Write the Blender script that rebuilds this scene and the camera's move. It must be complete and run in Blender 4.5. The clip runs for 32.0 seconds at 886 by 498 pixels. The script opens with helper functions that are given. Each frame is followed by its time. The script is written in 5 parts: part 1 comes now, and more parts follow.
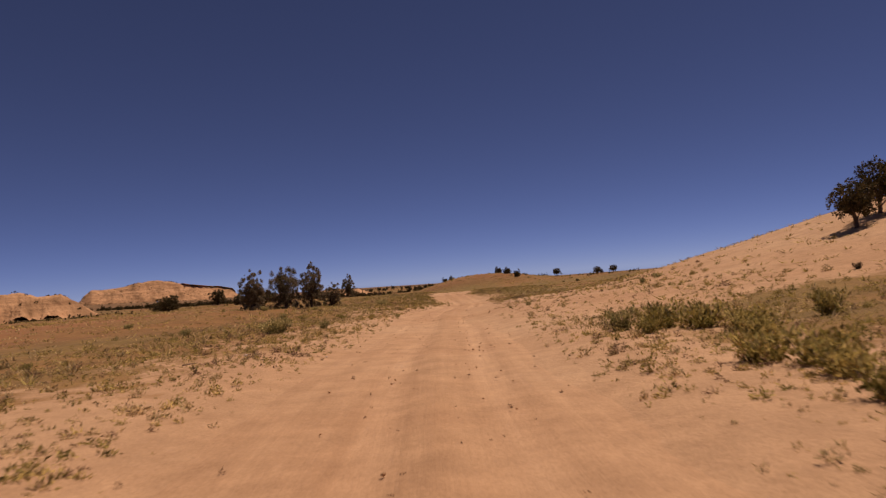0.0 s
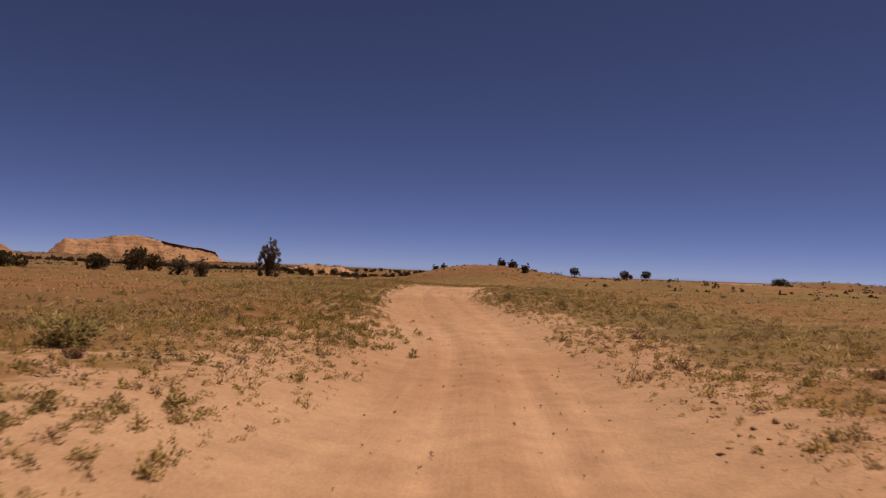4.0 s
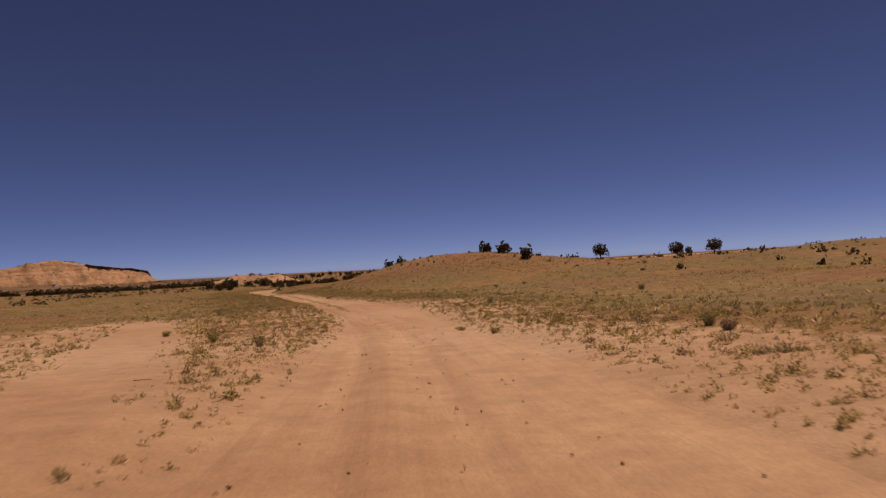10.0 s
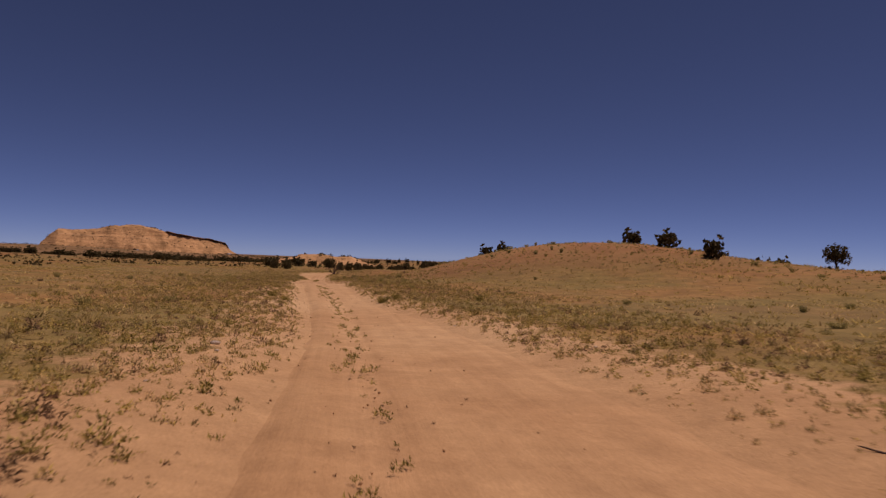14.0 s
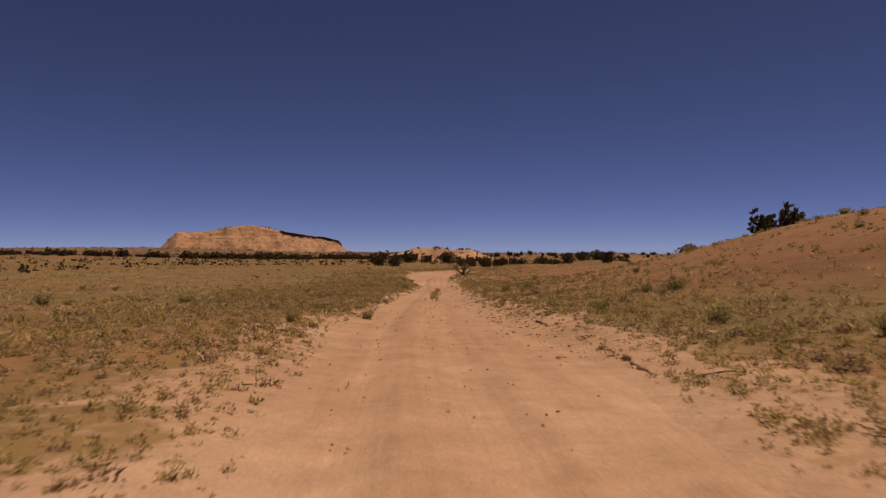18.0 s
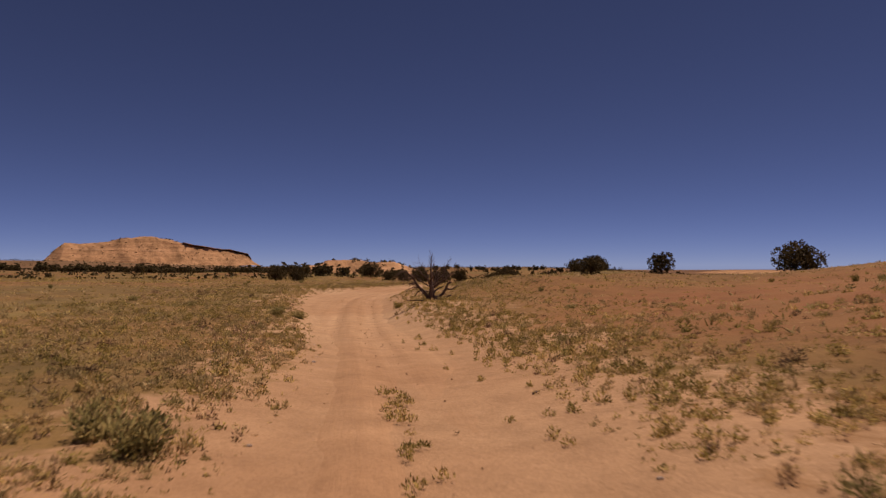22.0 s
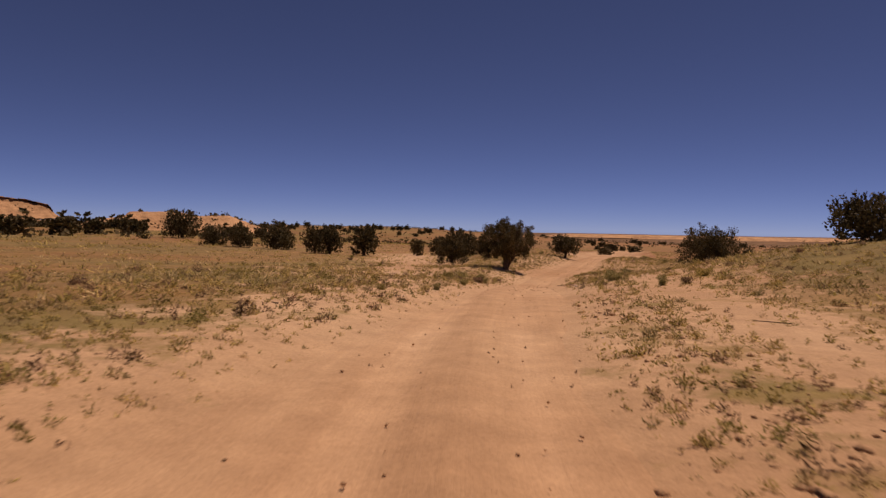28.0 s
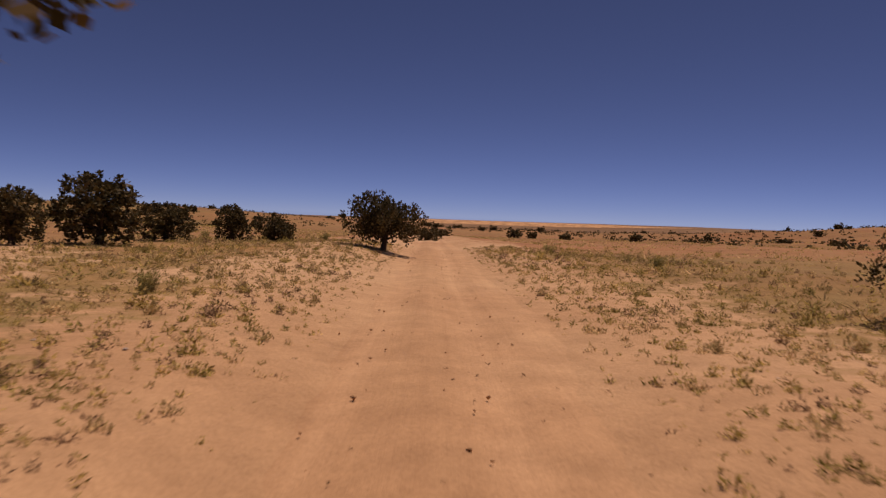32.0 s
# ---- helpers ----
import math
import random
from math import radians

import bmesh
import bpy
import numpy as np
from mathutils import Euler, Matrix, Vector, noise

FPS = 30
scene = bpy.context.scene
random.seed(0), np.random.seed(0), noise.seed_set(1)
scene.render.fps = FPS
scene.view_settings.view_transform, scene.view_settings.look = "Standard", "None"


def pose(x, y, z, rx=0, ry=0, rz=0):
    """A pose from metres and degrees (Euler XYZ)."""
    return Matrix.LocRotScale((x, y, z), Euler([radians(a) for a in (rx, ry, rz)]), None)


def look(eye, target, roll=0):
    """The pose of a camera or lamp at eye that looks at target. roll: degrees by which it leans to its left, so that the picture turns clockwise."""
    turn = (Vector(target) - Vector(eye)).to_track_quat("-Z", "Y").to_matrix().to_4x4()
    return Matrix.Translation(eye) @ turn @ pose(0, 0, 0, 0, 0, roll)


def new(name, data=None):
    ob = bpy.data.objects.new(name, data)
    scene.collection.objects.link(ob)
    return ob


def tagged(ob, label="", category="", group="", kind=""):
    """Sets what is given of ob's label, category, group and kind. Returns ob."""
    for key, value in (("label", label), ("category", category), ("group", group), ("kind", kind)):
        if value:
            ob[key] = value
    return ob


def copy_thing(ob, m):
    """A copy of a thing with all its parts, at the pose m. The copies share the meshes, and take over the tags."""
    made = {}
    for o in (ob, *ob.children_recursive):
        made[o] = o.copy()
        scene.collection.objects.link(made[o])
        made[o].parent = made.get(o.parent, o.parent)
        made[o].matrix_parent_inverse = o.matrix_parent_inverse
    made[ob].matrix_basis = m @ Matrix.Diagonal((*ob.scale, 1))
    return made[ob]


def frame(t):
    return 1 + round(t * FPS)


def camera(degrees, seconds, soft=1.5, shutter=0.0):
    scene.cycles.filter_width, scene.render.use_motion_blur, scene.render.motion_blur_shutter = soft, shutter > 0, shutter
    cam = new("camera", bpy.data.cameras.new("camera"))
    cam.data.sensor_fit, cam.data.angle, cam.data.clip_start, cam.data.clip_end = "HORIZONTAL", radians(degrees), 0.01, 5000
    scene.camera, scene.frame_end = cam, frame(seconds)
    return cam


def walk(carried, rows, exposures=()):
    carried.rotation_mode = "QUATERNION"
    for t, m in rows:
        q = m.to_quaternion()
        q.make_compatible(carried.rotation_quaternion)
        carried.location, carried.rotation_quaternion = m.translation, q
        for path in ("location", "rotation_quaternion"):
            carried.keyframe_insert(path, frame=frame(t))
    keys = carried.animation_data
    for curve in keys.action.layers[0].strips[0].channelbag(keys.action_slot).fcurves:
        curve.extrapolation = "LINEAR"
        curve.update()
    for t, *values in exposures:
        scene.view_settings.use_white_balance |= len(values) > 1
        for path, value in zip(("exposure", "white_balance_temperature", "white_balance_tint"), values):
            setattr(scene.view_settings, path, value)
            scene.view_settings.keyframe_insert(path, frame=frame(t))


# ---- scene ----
cam = camera(64.0, 32.0, 1.3, 0.15)
# seconds, eye, yaw to the left, pitch up, roll
PATH = [
    (0.0, (-0.000, -0.000, 1.759), 0.46, 2.39, -4.10),
    (0.5, (-0.214, 6.759, 1.742), 0.93, 2.80, -3.37),
    (1.0, (-0.429, 13.510, 1.775), -1.57, 3.67, -0.61),
    (1.5, (-0.437, 20.367, 1.625), -3.48, -0.41, -2.18),
    (2.0, (-0.297, 27.297, 1.527), -2.06, 0.25, -2.48),
    (2.5, (-0.329, 34.058, 1.467), -3.23, 2.05, -3.07),
    (3.0, (-0.187, 40.861, 1.469), -5.37, 2.28, 3.65),
    (3.5, (-0.030, 47.637, 1.465), -1.62, 2.21, 4.42),
    (5.5, (1.287, 73.847, 0.694), 2.04, -2.01, -2.14),
    (6.0, (0.348, 80.788, 0.941), 2.30, -0.25, -0.49),
    (6.5, (-0.018, 87.621, 1.145), 1.09, 0.12, -3.47),
    (7.0, (-0.192, 94.422, 1.297), 0.87, 0.16, -3.08),
    (7.5, (-0.489, 101.489, 1.151), -1.18, -0.37, -0.58),
    (8.0, (-0.437, 108.256, 1.090), -2.95, 0.08, -3.39),
    (8.5, (-0.354, 114.840, 1.000), -4.13, -0.16, -0.60),
    (9.0, (-0.272, 121.400, 1.000), -5.74, 0.45, 1.82),
    (9.5, (0.073, 127.794, 0.918), -4.86, 1.74, -3.61),
    (10.0, (0.145, 134.312, 0.822), -3.48, 1.02, -3.17),
    (10.5, (0.038, 140.914, 0.671), -3.77, 1.16, -3.34),
    (11.0, (-0.184, 147.515, 0.481), -2.35, 1.73, -3.71),
    (11.5, (-0.525, 154.038, 0.258), -1.03, 0.46, -0.96),
    (12.0, (-1.039, 160.536, -0.030), -1.46, -0.71, 0.27),
    (12.5, (-1.785, 166.775, -0.233), -0.91, -1.07, 1.31),
    (13.0, (-2.379, 173.143, -0.379), 0.44, -0.69, -0.02),
    (13.5, (-3.067, 179.764, -0.442), 2.10, 0.87, 2.47),
    (15.5, (-8.833, 208.238, -1.146), 6.97, -0.28, -2.24),
    (16.0, (-10.479, 215.612, -1.205), 8.81, -0.57, -0.51),
    (16.5, (-12.423, 222.921, -1.274), 10.15, -0.19, -1.01),
    (17.0, (-14.243, 230.284, -1.382), 10.60, -0.07, 0.29),
    (17.5, (-15.962, 237.413, -1.460), 11.92, 1.02, -0.60),
    (18.0, (-17.706, 244.207, -1.529), 11.94, 0.05, -0.02),
    (18.5, (-19.406, 250.619, -1.636), 12.12, 0.20, -1.32),
    (19.0, (-21.018, 256.508, -1.752), 11.35, 1.71, 2.03),
    (19.5, (-22.536, 262.244, -1.920), 9.85, -1.34, 2.33),
    (20.0, (-23.898, 267.954, -2.145), 10.50, -1.38, 1.28),
    (20.5, (-25.268, 273.868, -2.373), 10.35, 0.03, 4.20),
    (21.0, (-26.605, 280.021, -2.575), 6.58, 0.29, 1.41),
    (21.5, (-27.865, 286.442, -2.753), 6.10, 1.20, 1.66),
    (22.0, (-29.023, 293.006, -2.911), 5.30, 1.29, 0.11),
    (22.5, (-30.298, 299.218, -3.081), 8.74, -0.95, -2.72),
    (23.0, (-31.697, 305.208, -3.273), 8.02, -1.07, -0.79),
    (23.5, (-32.902, 310.835, -3.448), 9.94, -1.29, -2.18),
    (24.0, (-34.236, 316.487, -3.606), 10.33, -1.09, -2.51),
    (24.5, (-35.628, 322.244, -3.704), 9.79, -1.21, -3.09),
    (26.5, (-40.250, 346.037, -3.781), 2.41, -0.84, 1.12),
    (27.0, (-40.655, 352.716, -3.775), -2.31, -0.66, 1.72),
    (27.5, (-40.454, 359.161, -3.728), -5.84, -1.49, 1.25),
    (28.0, (-39.984, 365.750, -3.729), -7.42, -1.80, 1.20),
    (28.5, (-39.024, 372.134, -3.730), -10.75, -0.38, 3.03),
    (29.0, (-37.725, 378.130, -3.810), -14.43, -0.63, 3.50),
    (29.5, (-36.364, 383.885, -3.912), -16.22, 0.90, 4.53),
    (30.0, (-34.866, 389.502, -4.172), -18.23, -0.72, 4.82),
    (30.5, (-33.153, 395.285, -4.507), -22.87, -5.46, 3.85),
    (31.0, (-31.301, 400.829, -4.995), -23.33, -3.17, 3.12),
    (31.2, (-30.498, 403.030, -5.075), -22.89, -4.08, 3.68),
    (31.5, (-29.310, 406.427, -5.241), -23.67, -3.30, 0.69),
    (32.0, (-27.076, 412.131, -5.260), -24.60, -2.66, 2.14),
]


def carried(eye, yaw, pitch, roll):
    return pose(*eye, 90 + pitch, 0, yaw) @ pose(0, 0, 0, 0, 0, roll)


walk(cam, [(t, carried(eye, yaw, pitch, roll)) for t, eye, yaw, pitch, roll in PATH], [(t, e, 7100, 31) for t, e in ((0, 0.04), (5, 0.0), (9, -0.10), (16, -0.18), (20, -0.08), (24, -0.10), (27, 0.0), (32, 0.0))])

# ---- world, sun ----
SUN_AZ, SUN_EL = -69.0, 70.0        # degrees: clockwise is negative from +y, height over the horizon
world = bpy.data.worlds.new("sky")
scene.world = world
world.use_nodes = True
wn = world.node_tree.nodes
sky = wn.new("ShaderNodeTexSky")
sky.sky_type = "NISHITA"
sky.sun_disc = False
sky.sun_elevation = radians(SUN_EL)
sky.sun_rotation = radians(-SUN_AZ)
sky.altitude = 8500.0
sky.air_density = 0.8
sky.dust_density = 3.0
sky.ozone_density = 4.5
tint = wn.new("ShaderNodeMix")
tint.data_type, tint.blend_type = "RGBA", "MULTIPLY"
tint.inputs[0].default_value, tint.inputs[7].default_value = 1.0, (1.04, 0.94, 1.01, 1)
world.node_tree.links.new(sky.outputs[0], tint.inputs[6])
world.node_tree.links.new(tint.outputs[2], wn["Background"].inputs[0])
wn["Background"].inputs[1].default_value = 0.062
sun_data = bpy.data.lights.new("sun", "SUN")
sun_data.energy, sun_data.angle, sun_data.color = 3.4, radians(0.53), (1.0, 0.93, 0.84)
sun = new("sun", sun_data)
sx, sy, sz = -math.sin(radians(SUN_AZ)) * math.cos(radians(SUN_EL)), math.cos(radians(SUN_AZ)) * math.cos(radians(SUN_EL)), math.sin(radians(SUN_EL))
sun.matrix_world = look((200 * sx, 200 * sy, 200 * sz), (0, 0, 0))


# ---- materials ----
def material(name, rough=0.9):
    m = bpy.data.materials.new(name)
    m.use_nodes = True
    b = m.node_tree.nodes["Principled BSDF"]
    b.inputs["Roughness"].default_value = rough
    b.inputs["Specular IOR Level"].default_value = 0.2
    return m, m.node_tree, b


def link(nt, a, b):
    nt.links.new(a, b)


def noise_node(nt, scale, detail=4.0, rough=0.6, coord=None, lac=2.0):
    n = nt.nodes.new("ShaderNodeTexNoise")
    n.inputs["Scale"].default_value, n.inputs["Detail"].default_value = scale, detail
    n.inputs["Roughness"].default_value, n.inputs["Lacunarity"].default_value = rough, lac
    if coord is not None:
        link(nt, coord, n.inputs["Vector"])
    return n


def ramp(nt, src, stops):
    r = nt.nodes.new("ShaderNodeValToRGB")
    e = r.color_ramp.elements
    while len(e) < len(stops):
        e.new(0.5)
    for k, (p, c) in zip(e, stops):
        k.position, k.color = p, (*c, 1)
    link(nt, src, r.inputs[0])
    return r.outputs[0]


def mix(nt, fac, a, b, how="MIX"):
    m = nt.nodes.new("ShaderNodeMix")
    m.data_type, m.blend_type = "RGBA", how
    for i, v in ((0, fac), (6, a), (7, b)):
        if hasattr(v, "is_output"):
            link(nt, v, m.inputs[i])
        elif i == 0:
            m.inputs[0].default_value = v
        else:
            m.inputs[i].default_value = (*v, 1)
    return m.outputs[2]


def bump(nt, bsdf, parts):
    """parts: (height socket, strength, distance), from coarse to fine."""
    last = None
    for h, s, d in parts:
        n = nt.nodes.new("ShaderNodeBump")
        n.inputs["Strength"].default_value, n.inputs["Distance"].default_value = s, d
        link(nt, h, n.inputs["Height"])
        if last is not None:
            link(nt, last, n.inputs["Normal"])
        last = n.outputs[0]
    link(nt, last, bsdf.inputs["Normal"])


def place_socket(nt):
    return nt.nodes.new("ShaderNodeNewGeometry").outputs["Position"]


def stretched(nt, coord, sx_, sy_, sz_, turn=0.0):
    m = nt.nodes.new("ShaderNodeMapping")
    m.inputs["Scale"].default_value = (sx_, sy_, sz_)
    m.inputs["Rotation"].default_value = (0, 0, radians(turn))
    link(nt, coord, m.inputs["Vector"])
    return m.outputs[0]


SAND_A, SAND_B, SAND_C = (0.50, 0.303, 0.152), (0.565, 0.364, 0.194), (0.435, 0.245, 0.116)


def sand_colour(nt, p):
    big = ramp(nt, noise_node(nt, 0.06, 5, 0.6, p).outputs[0], [(0.3, SAND_C), (0.5, SAND_A), (0.7, SAND_B)])
    mid = ramp(nt, noise_node(nt, 1.3, 6, 0.7, p).outputs[0], [(0.3, (0.82, 0.80, 0.78)), (0.7, (1.12, 1.12, 1.12))])
    fine = ramp(nt, noise_node(nt, 26, 4, 0.7, p).outputs[0], [(0.35, (0.86, 0.84, 0.82)), (0.6, (1.06, 1.06, 1.06))])
    return mix(nt, 1.0, mix(nt, 1.0, big, mid, "MULTIPLY"), fine, "MULTIPLY")


def ground_material():
    m, nt, b = material("desert_sand_and_scrub", 0.95)
    p = place_socket(nt)
    col = sand_colour(nt, p)
    att = nt.nodes.new("ShaderNodeAttribute")
    att.attribute_name = "cover"
    patch = noise_node(nt, 0.035, 6, 0.62, p).outputs[0]
    small = noise_node(nt, 0.55, 5, 0.7, p).outputs[0]
    scrub = ramp(nt, patch, [(0.32, (0.255, 0.130, 0.052)), (0.45, (0.270, 0.165, 0.063)), (0.58, (0.205, 0.158, 0.056)), (0.75, (0.305, 0.186, 0.083))])
    scrub = mix(nt, 1.0, scrub, ramp(nt, small, [(0.3, (0.62, 0.63, 0.60)), (0.7, (1.34, 1.31, 1.28))]), "MULTIPLY")
    both = nt.nodes.new("ShaderNodeMath")
    both.operation = "MULTIPLY_ADD"
    link(nt, small, both.inputs[0])
    both.inputs[1].default_value = 1.6
    link(nt, att.outputs["Fac"], both.inputs[2])
    sel = ramp(nt, both.outputs[0], [(0.80, (0, 0, 0)), (1.27, (1, 1, 1))])
    red = nt.nodes.new("ShaderNodeAttribute")
    red.attribute_name = "red"
    soil = ramp(nt, noise_node(nt, 0.22, 6, 0.7, p).outputs[0], [(0.30, (0.215, 0.098, 0.043)), (0.50, (0.335, 0.160, 0.072)), (0.62, (0.300, 0.175, 0.075)), (0.75, (0.410, 0.215, 0.105))])
    scrub = mix(nt, red.outputs["Fac"], scrub, soil)
    brush = ramp(nt, noise_node(nt, 0.03, 6, 0.65, p).outputs[0], [(0.35, (0.120, 0.072, 0.034)), (0.55, (0.200, 0.118, 0.055)), (0.72, (0.270, 0.160, 0.080))])
    scrub = mix(nt, ramp(nt, att.outputs["Fac"], [(0.55, (0, 0, 0)), (1.0, (0.9, 0.9, 0.9))]), scrub, brush)
    far = ramp(nt, noise_node(nt, 0.004, 5, 0.6, p).outputs[0], [(0.35, (0.86, 0.72, 0.62)), (0.65, (1.1, 1.08, 1.05))])
    link(nt, mix(nt, sel, col, mix(nt, 1.0, scrub, far, "MULTIPLY")), b.inputs["Base Color"])
    bump(nt, b, [(noise_node(nt, 0.9, 6, 0.65, p).outputs[0], 0.4, 0.25), (noise_node(nt, 9, 5, 0.7, p).outputs[0], 0.45, 0.05), (noise_node(nt, 60, 3, 0.7, p).outputs[0], 0.4, 0.012)])
    return m


def road_material():
    m, nt, b = material("rutted_road_sand", 0.92)
    p = place_socket(nt)
    col = sand_colour(nt, p)
    uv = nt.nodes.new("ShaderNodeUVMap").outputs[0]
    track = noise_node(nt, 1.0, 5, 0.6, stretched(nt, uv, 2.2, 0.05, 1)).outputs[0]
    fine_track = noise_node(nt, 1.0, 4, 0.7, stretched(nt, uv, 11.0, 0.5, 1)).outputs[0]
    col = mix(nt, 1.0, col, ramp(nt, track, [(0.35, (0.94, 0.92, 0.905)), (0.62, (1.05, 1.05, 1.05))]), "MULTIPLY")
    col = mix(nt, 1.0, col, ramp(nt, fine_track, [(0.35, (0.97, 0.965, 0.96)), (0.62, (1.02, 1.02, 1.02))]), "MULTIPLY")
    # packed wheel tracks, and the looser strip between them
    part_ = nt.nodes.new("ShaderNodeSeparateXYZ")
    link(nt, uv, part_.inputs[0])
    side, third = nt.nodes.new("ShaderNodeMath"), nt.nodes.new("ShaderNodeMath")
    side.operation, third.operation = "ABSOLUTE", "MULTIPLY_ADD"
    link(nt, part_.outputs[0], side.inputs[0])
    link(nt, side.outputs[0], third.inputs[0])
    third.inputs[1].default_value = 0.25
    wander = noise_node(nt, 1.0, 3, 0.6, stretched(nt, uv, 1.2, 0.12, 1)).outputs[0]
    scaled = nt.nodes.new("ShaderNodeMath")
    scaled.operation = "MULTIPLY_ADD"
    link(nt, wander, scaled.inputs[0])
    scaled.inputs[1].default_value, scaled.inputs[2].default_value = 0.16, -0.08
    link(nt, scaled.outputs[0], third.inputs[2])
    worn = ramp(nt, third.outputs[0], [(0.0, (0.93, 0.91, 0.89)), (0.10, (0.96, 0.945, 0.93)), (0.20, (1.07, 1.07, 1.08)), (0.29, (0.97, 0.955, 0.945)), (0.45, (1.0, 1.0, 1.0))])
    col = mix(nt, 1.0, col, worn, "MULTIPLY")
    pale = nt.nodes.new("ShaderNodeAttribute")
    pale.attribute_name = "pale"
    edge = nt.nodes.new("ShaderNodeMath")
    edge.operation = "MULTIPLY_ADD"
    link(nt, noise_node(nt, 1.6, 5, 0.7, p).outputs[0], edge.inputs[0])
    edge.inputs[1].default_value = 1.3
    link(nt, pale.outputs["Fac"], edge.inputs[2])
    col = mix(nt, ramp(nt, edge.outputs[0], [(1.0, (0, 0, 0)), (1.8, (0.5, 0.5, 0.5))]), col, (0.66, 0.48, 0.32))
    link(nt, col, b.inputs["Base Color"])
    bump(nt, b, [(noise_node(nt, 0.9, 6, 0.65, p).outputs[0], 0.3, 0.15), (track, 0.35, 0.08), (fine_track, 0.25, 0.02), (noise_node(nt, 7, 5, 0.7, p).outputs[0], 0.3, 0.04), (noise_node(nt, 55, 3, 0.7, p).outputs[0], 0.4, 0.01)])
    return m


def plant_material(name, a, b_, c, rough=0.75, spread="island", through_light=0.5, upright=False):
    m, nt, b = material(name, rough)
    if spread == "island":
        r = nt.nodes.new("ShaderNodeNewGeometry").outputs["Random Per Island"]
    else:
        r = nt.nodes.new("ShaderNodeObjectInfo").outputs["Random"]
    col = ramp(nt, r, [(0.0, a), (0.5, b_), (1.0, c)])
    p = place_socket(nt)
    col = mix(nt, 1.0, col, ramp(nt, noise_node(nt, 0.35, 3, 0.6, p).outputs[0], [(0.3, (0.70, 0.72, 0.68)), (0.7, (1.25, 1.22, 1.2))]), "MULTIPLY")
    col = mix(nt, 1.0, col, ramp(nt, noise_node(nt, 3.7, 2, 0.6, p).outputs[0], [(0.32, (0.72, 0.78, 0.70)), (0.68, (1.28, 1.20, 1.22))]), "MULTIPLY")
    link(nt, col, b.inputs["Base Color"])
    if upright:
        # a mat of fine leaves takes the light much as the ground under it does
        n = nt.nodes.new("ShaderNodeNewGeometry").outputs["Normal"]
        add, unit = nt.nodes.new("ShaderNodeVectorMath"), nt.nodes.new("ShaderNodeVectorMath")
        add.operation, unit.operation = "MULTIPLY_ADD", "NORMALIZE"
        link(nt, n, add.inputs[0])
        add.inputs[1].default_value, add.inputs[2].default_value = (0.7, 0.7, 0.7), (0, 0, 0.7)
        link(nt, add.outputs[0], unit.inputs[0])
        link(nt, unit.outputs[0], b.inputs["Normal"])
    thin = nt.nodes.new("ShaderNodeBsdfTranslucent")
    link(nt, col, thin.inputs["Color"])
    both = nt.nodes.new("ShaderNodeMixShader")
    both.inputs[0].default_value = through_light
    link(nt, b.outputs[0], both.inputs[1])
    link(nt, thin.outputs[0], both.inputs[2])
    link(nt, both.outputs[0], nt.nodes["Material Output"].inputs["Surface"])
    return m


def bark_material(name, a, b_):
    m, nt, b = material(name, 0.9)
    tc = nt.nodes.new("ShaderNodeTexCoord").outputs["Object"]
    n = noise_node(nt, 1.0, 6, 0.7, stretched(nt, tc, 18, 18, 3)).outputs[0]
    link(nt, ramp(nt, n, [(0.3, a), (0.7, b_)]), b.inputs["Base Color"])
    bump(nt, b, [(n, 0.8, 0.03)])
    return m


def rock_material():
    m, nt, b = material("layered_sandstone", 0.95)
    p = place_socket(nt)
    bands = noise_node(nt, 1.0, 5, 0.6, stretched(nt, p, 0.012, 0.012, 0.30)).outputs[0]
    col = ramp(nt, bands, [(0.28, (0.34, 0.170, 0.078)), (0.42, (0.52, 0.295, 0.140)), (0.58, (0.49, 0.270, 0.126)), (0.74, (0.58, 0.355, 0.190))])
    blot = ramp(nt, noise_node(nt, 0.05, 6, 0.7, p).outputs[0], [(0.38, (0.60, 0.58, 0.54)), (0.60, (1.14, 1.12, 1.10))])
    link(nt, mix(nt, 1.0, col, blot, "MULTIPLY"), b.inputs["Base Color"])
    bump(nt, b, [(bands, 0.8, 1.5), (noise_node(nt, 0.25, 6, 0.7, p).outputs[0], 0.9, 1.2)])
    return m


M_GROUND, M_ROAD, M_ROCK = ground_material(), road_material(), rock_material()
M_JUNIPER = plant_material("juniper_foliage", (0.052, 0.040, 0.015), (0.092, 0.069, 0.026), (0.158, 0.112, 0.044), through_light=0.25)
M_TAMARISK = plant_material("tamarisk_foliage", (0.140, 0.105, 0.062), (0.205, 0.158, 0.090), (0.290, 0.225, 0.130))
# low plants: first leaf tone is deepened to stand for shade inside clumps
M_SAGE = plant_material("sage_leaves", (0.17, 0.132, 0.044), (0.37, 0.292, 0.1), (0.53, 0.425, 0.165), through_light=0.45, upright=True)
M_GREEN = plant_material("green_weed_leaves", (0.145, 0.11, 0.027), (0.35, 0.262, 0.068), (0.53, 0.395, 0.115), through_light=0.45, upright=True)
M_STRAW = plant_material("dry_straw_grass", (0.23, 0.144, 0.056), (0.52, 0.356, 0.152), (0.72, 0.53, 0.26), through_light=0.45, upright=True)
M_OLIVE = plant_material("olive_grass", (0.165, 0.113, 0.03), (0.435, 0.308, 0.086), (0.63, 0.46, 0.15), through_light=0.45, upright=True)
M_RUST = plant_material("rusty_dead_weed", (0.085, 0.045, 0.022), (0.26, 0.148, 0.074), (0.43, 0.265, 0.145), through_light=0.45, upright=True)
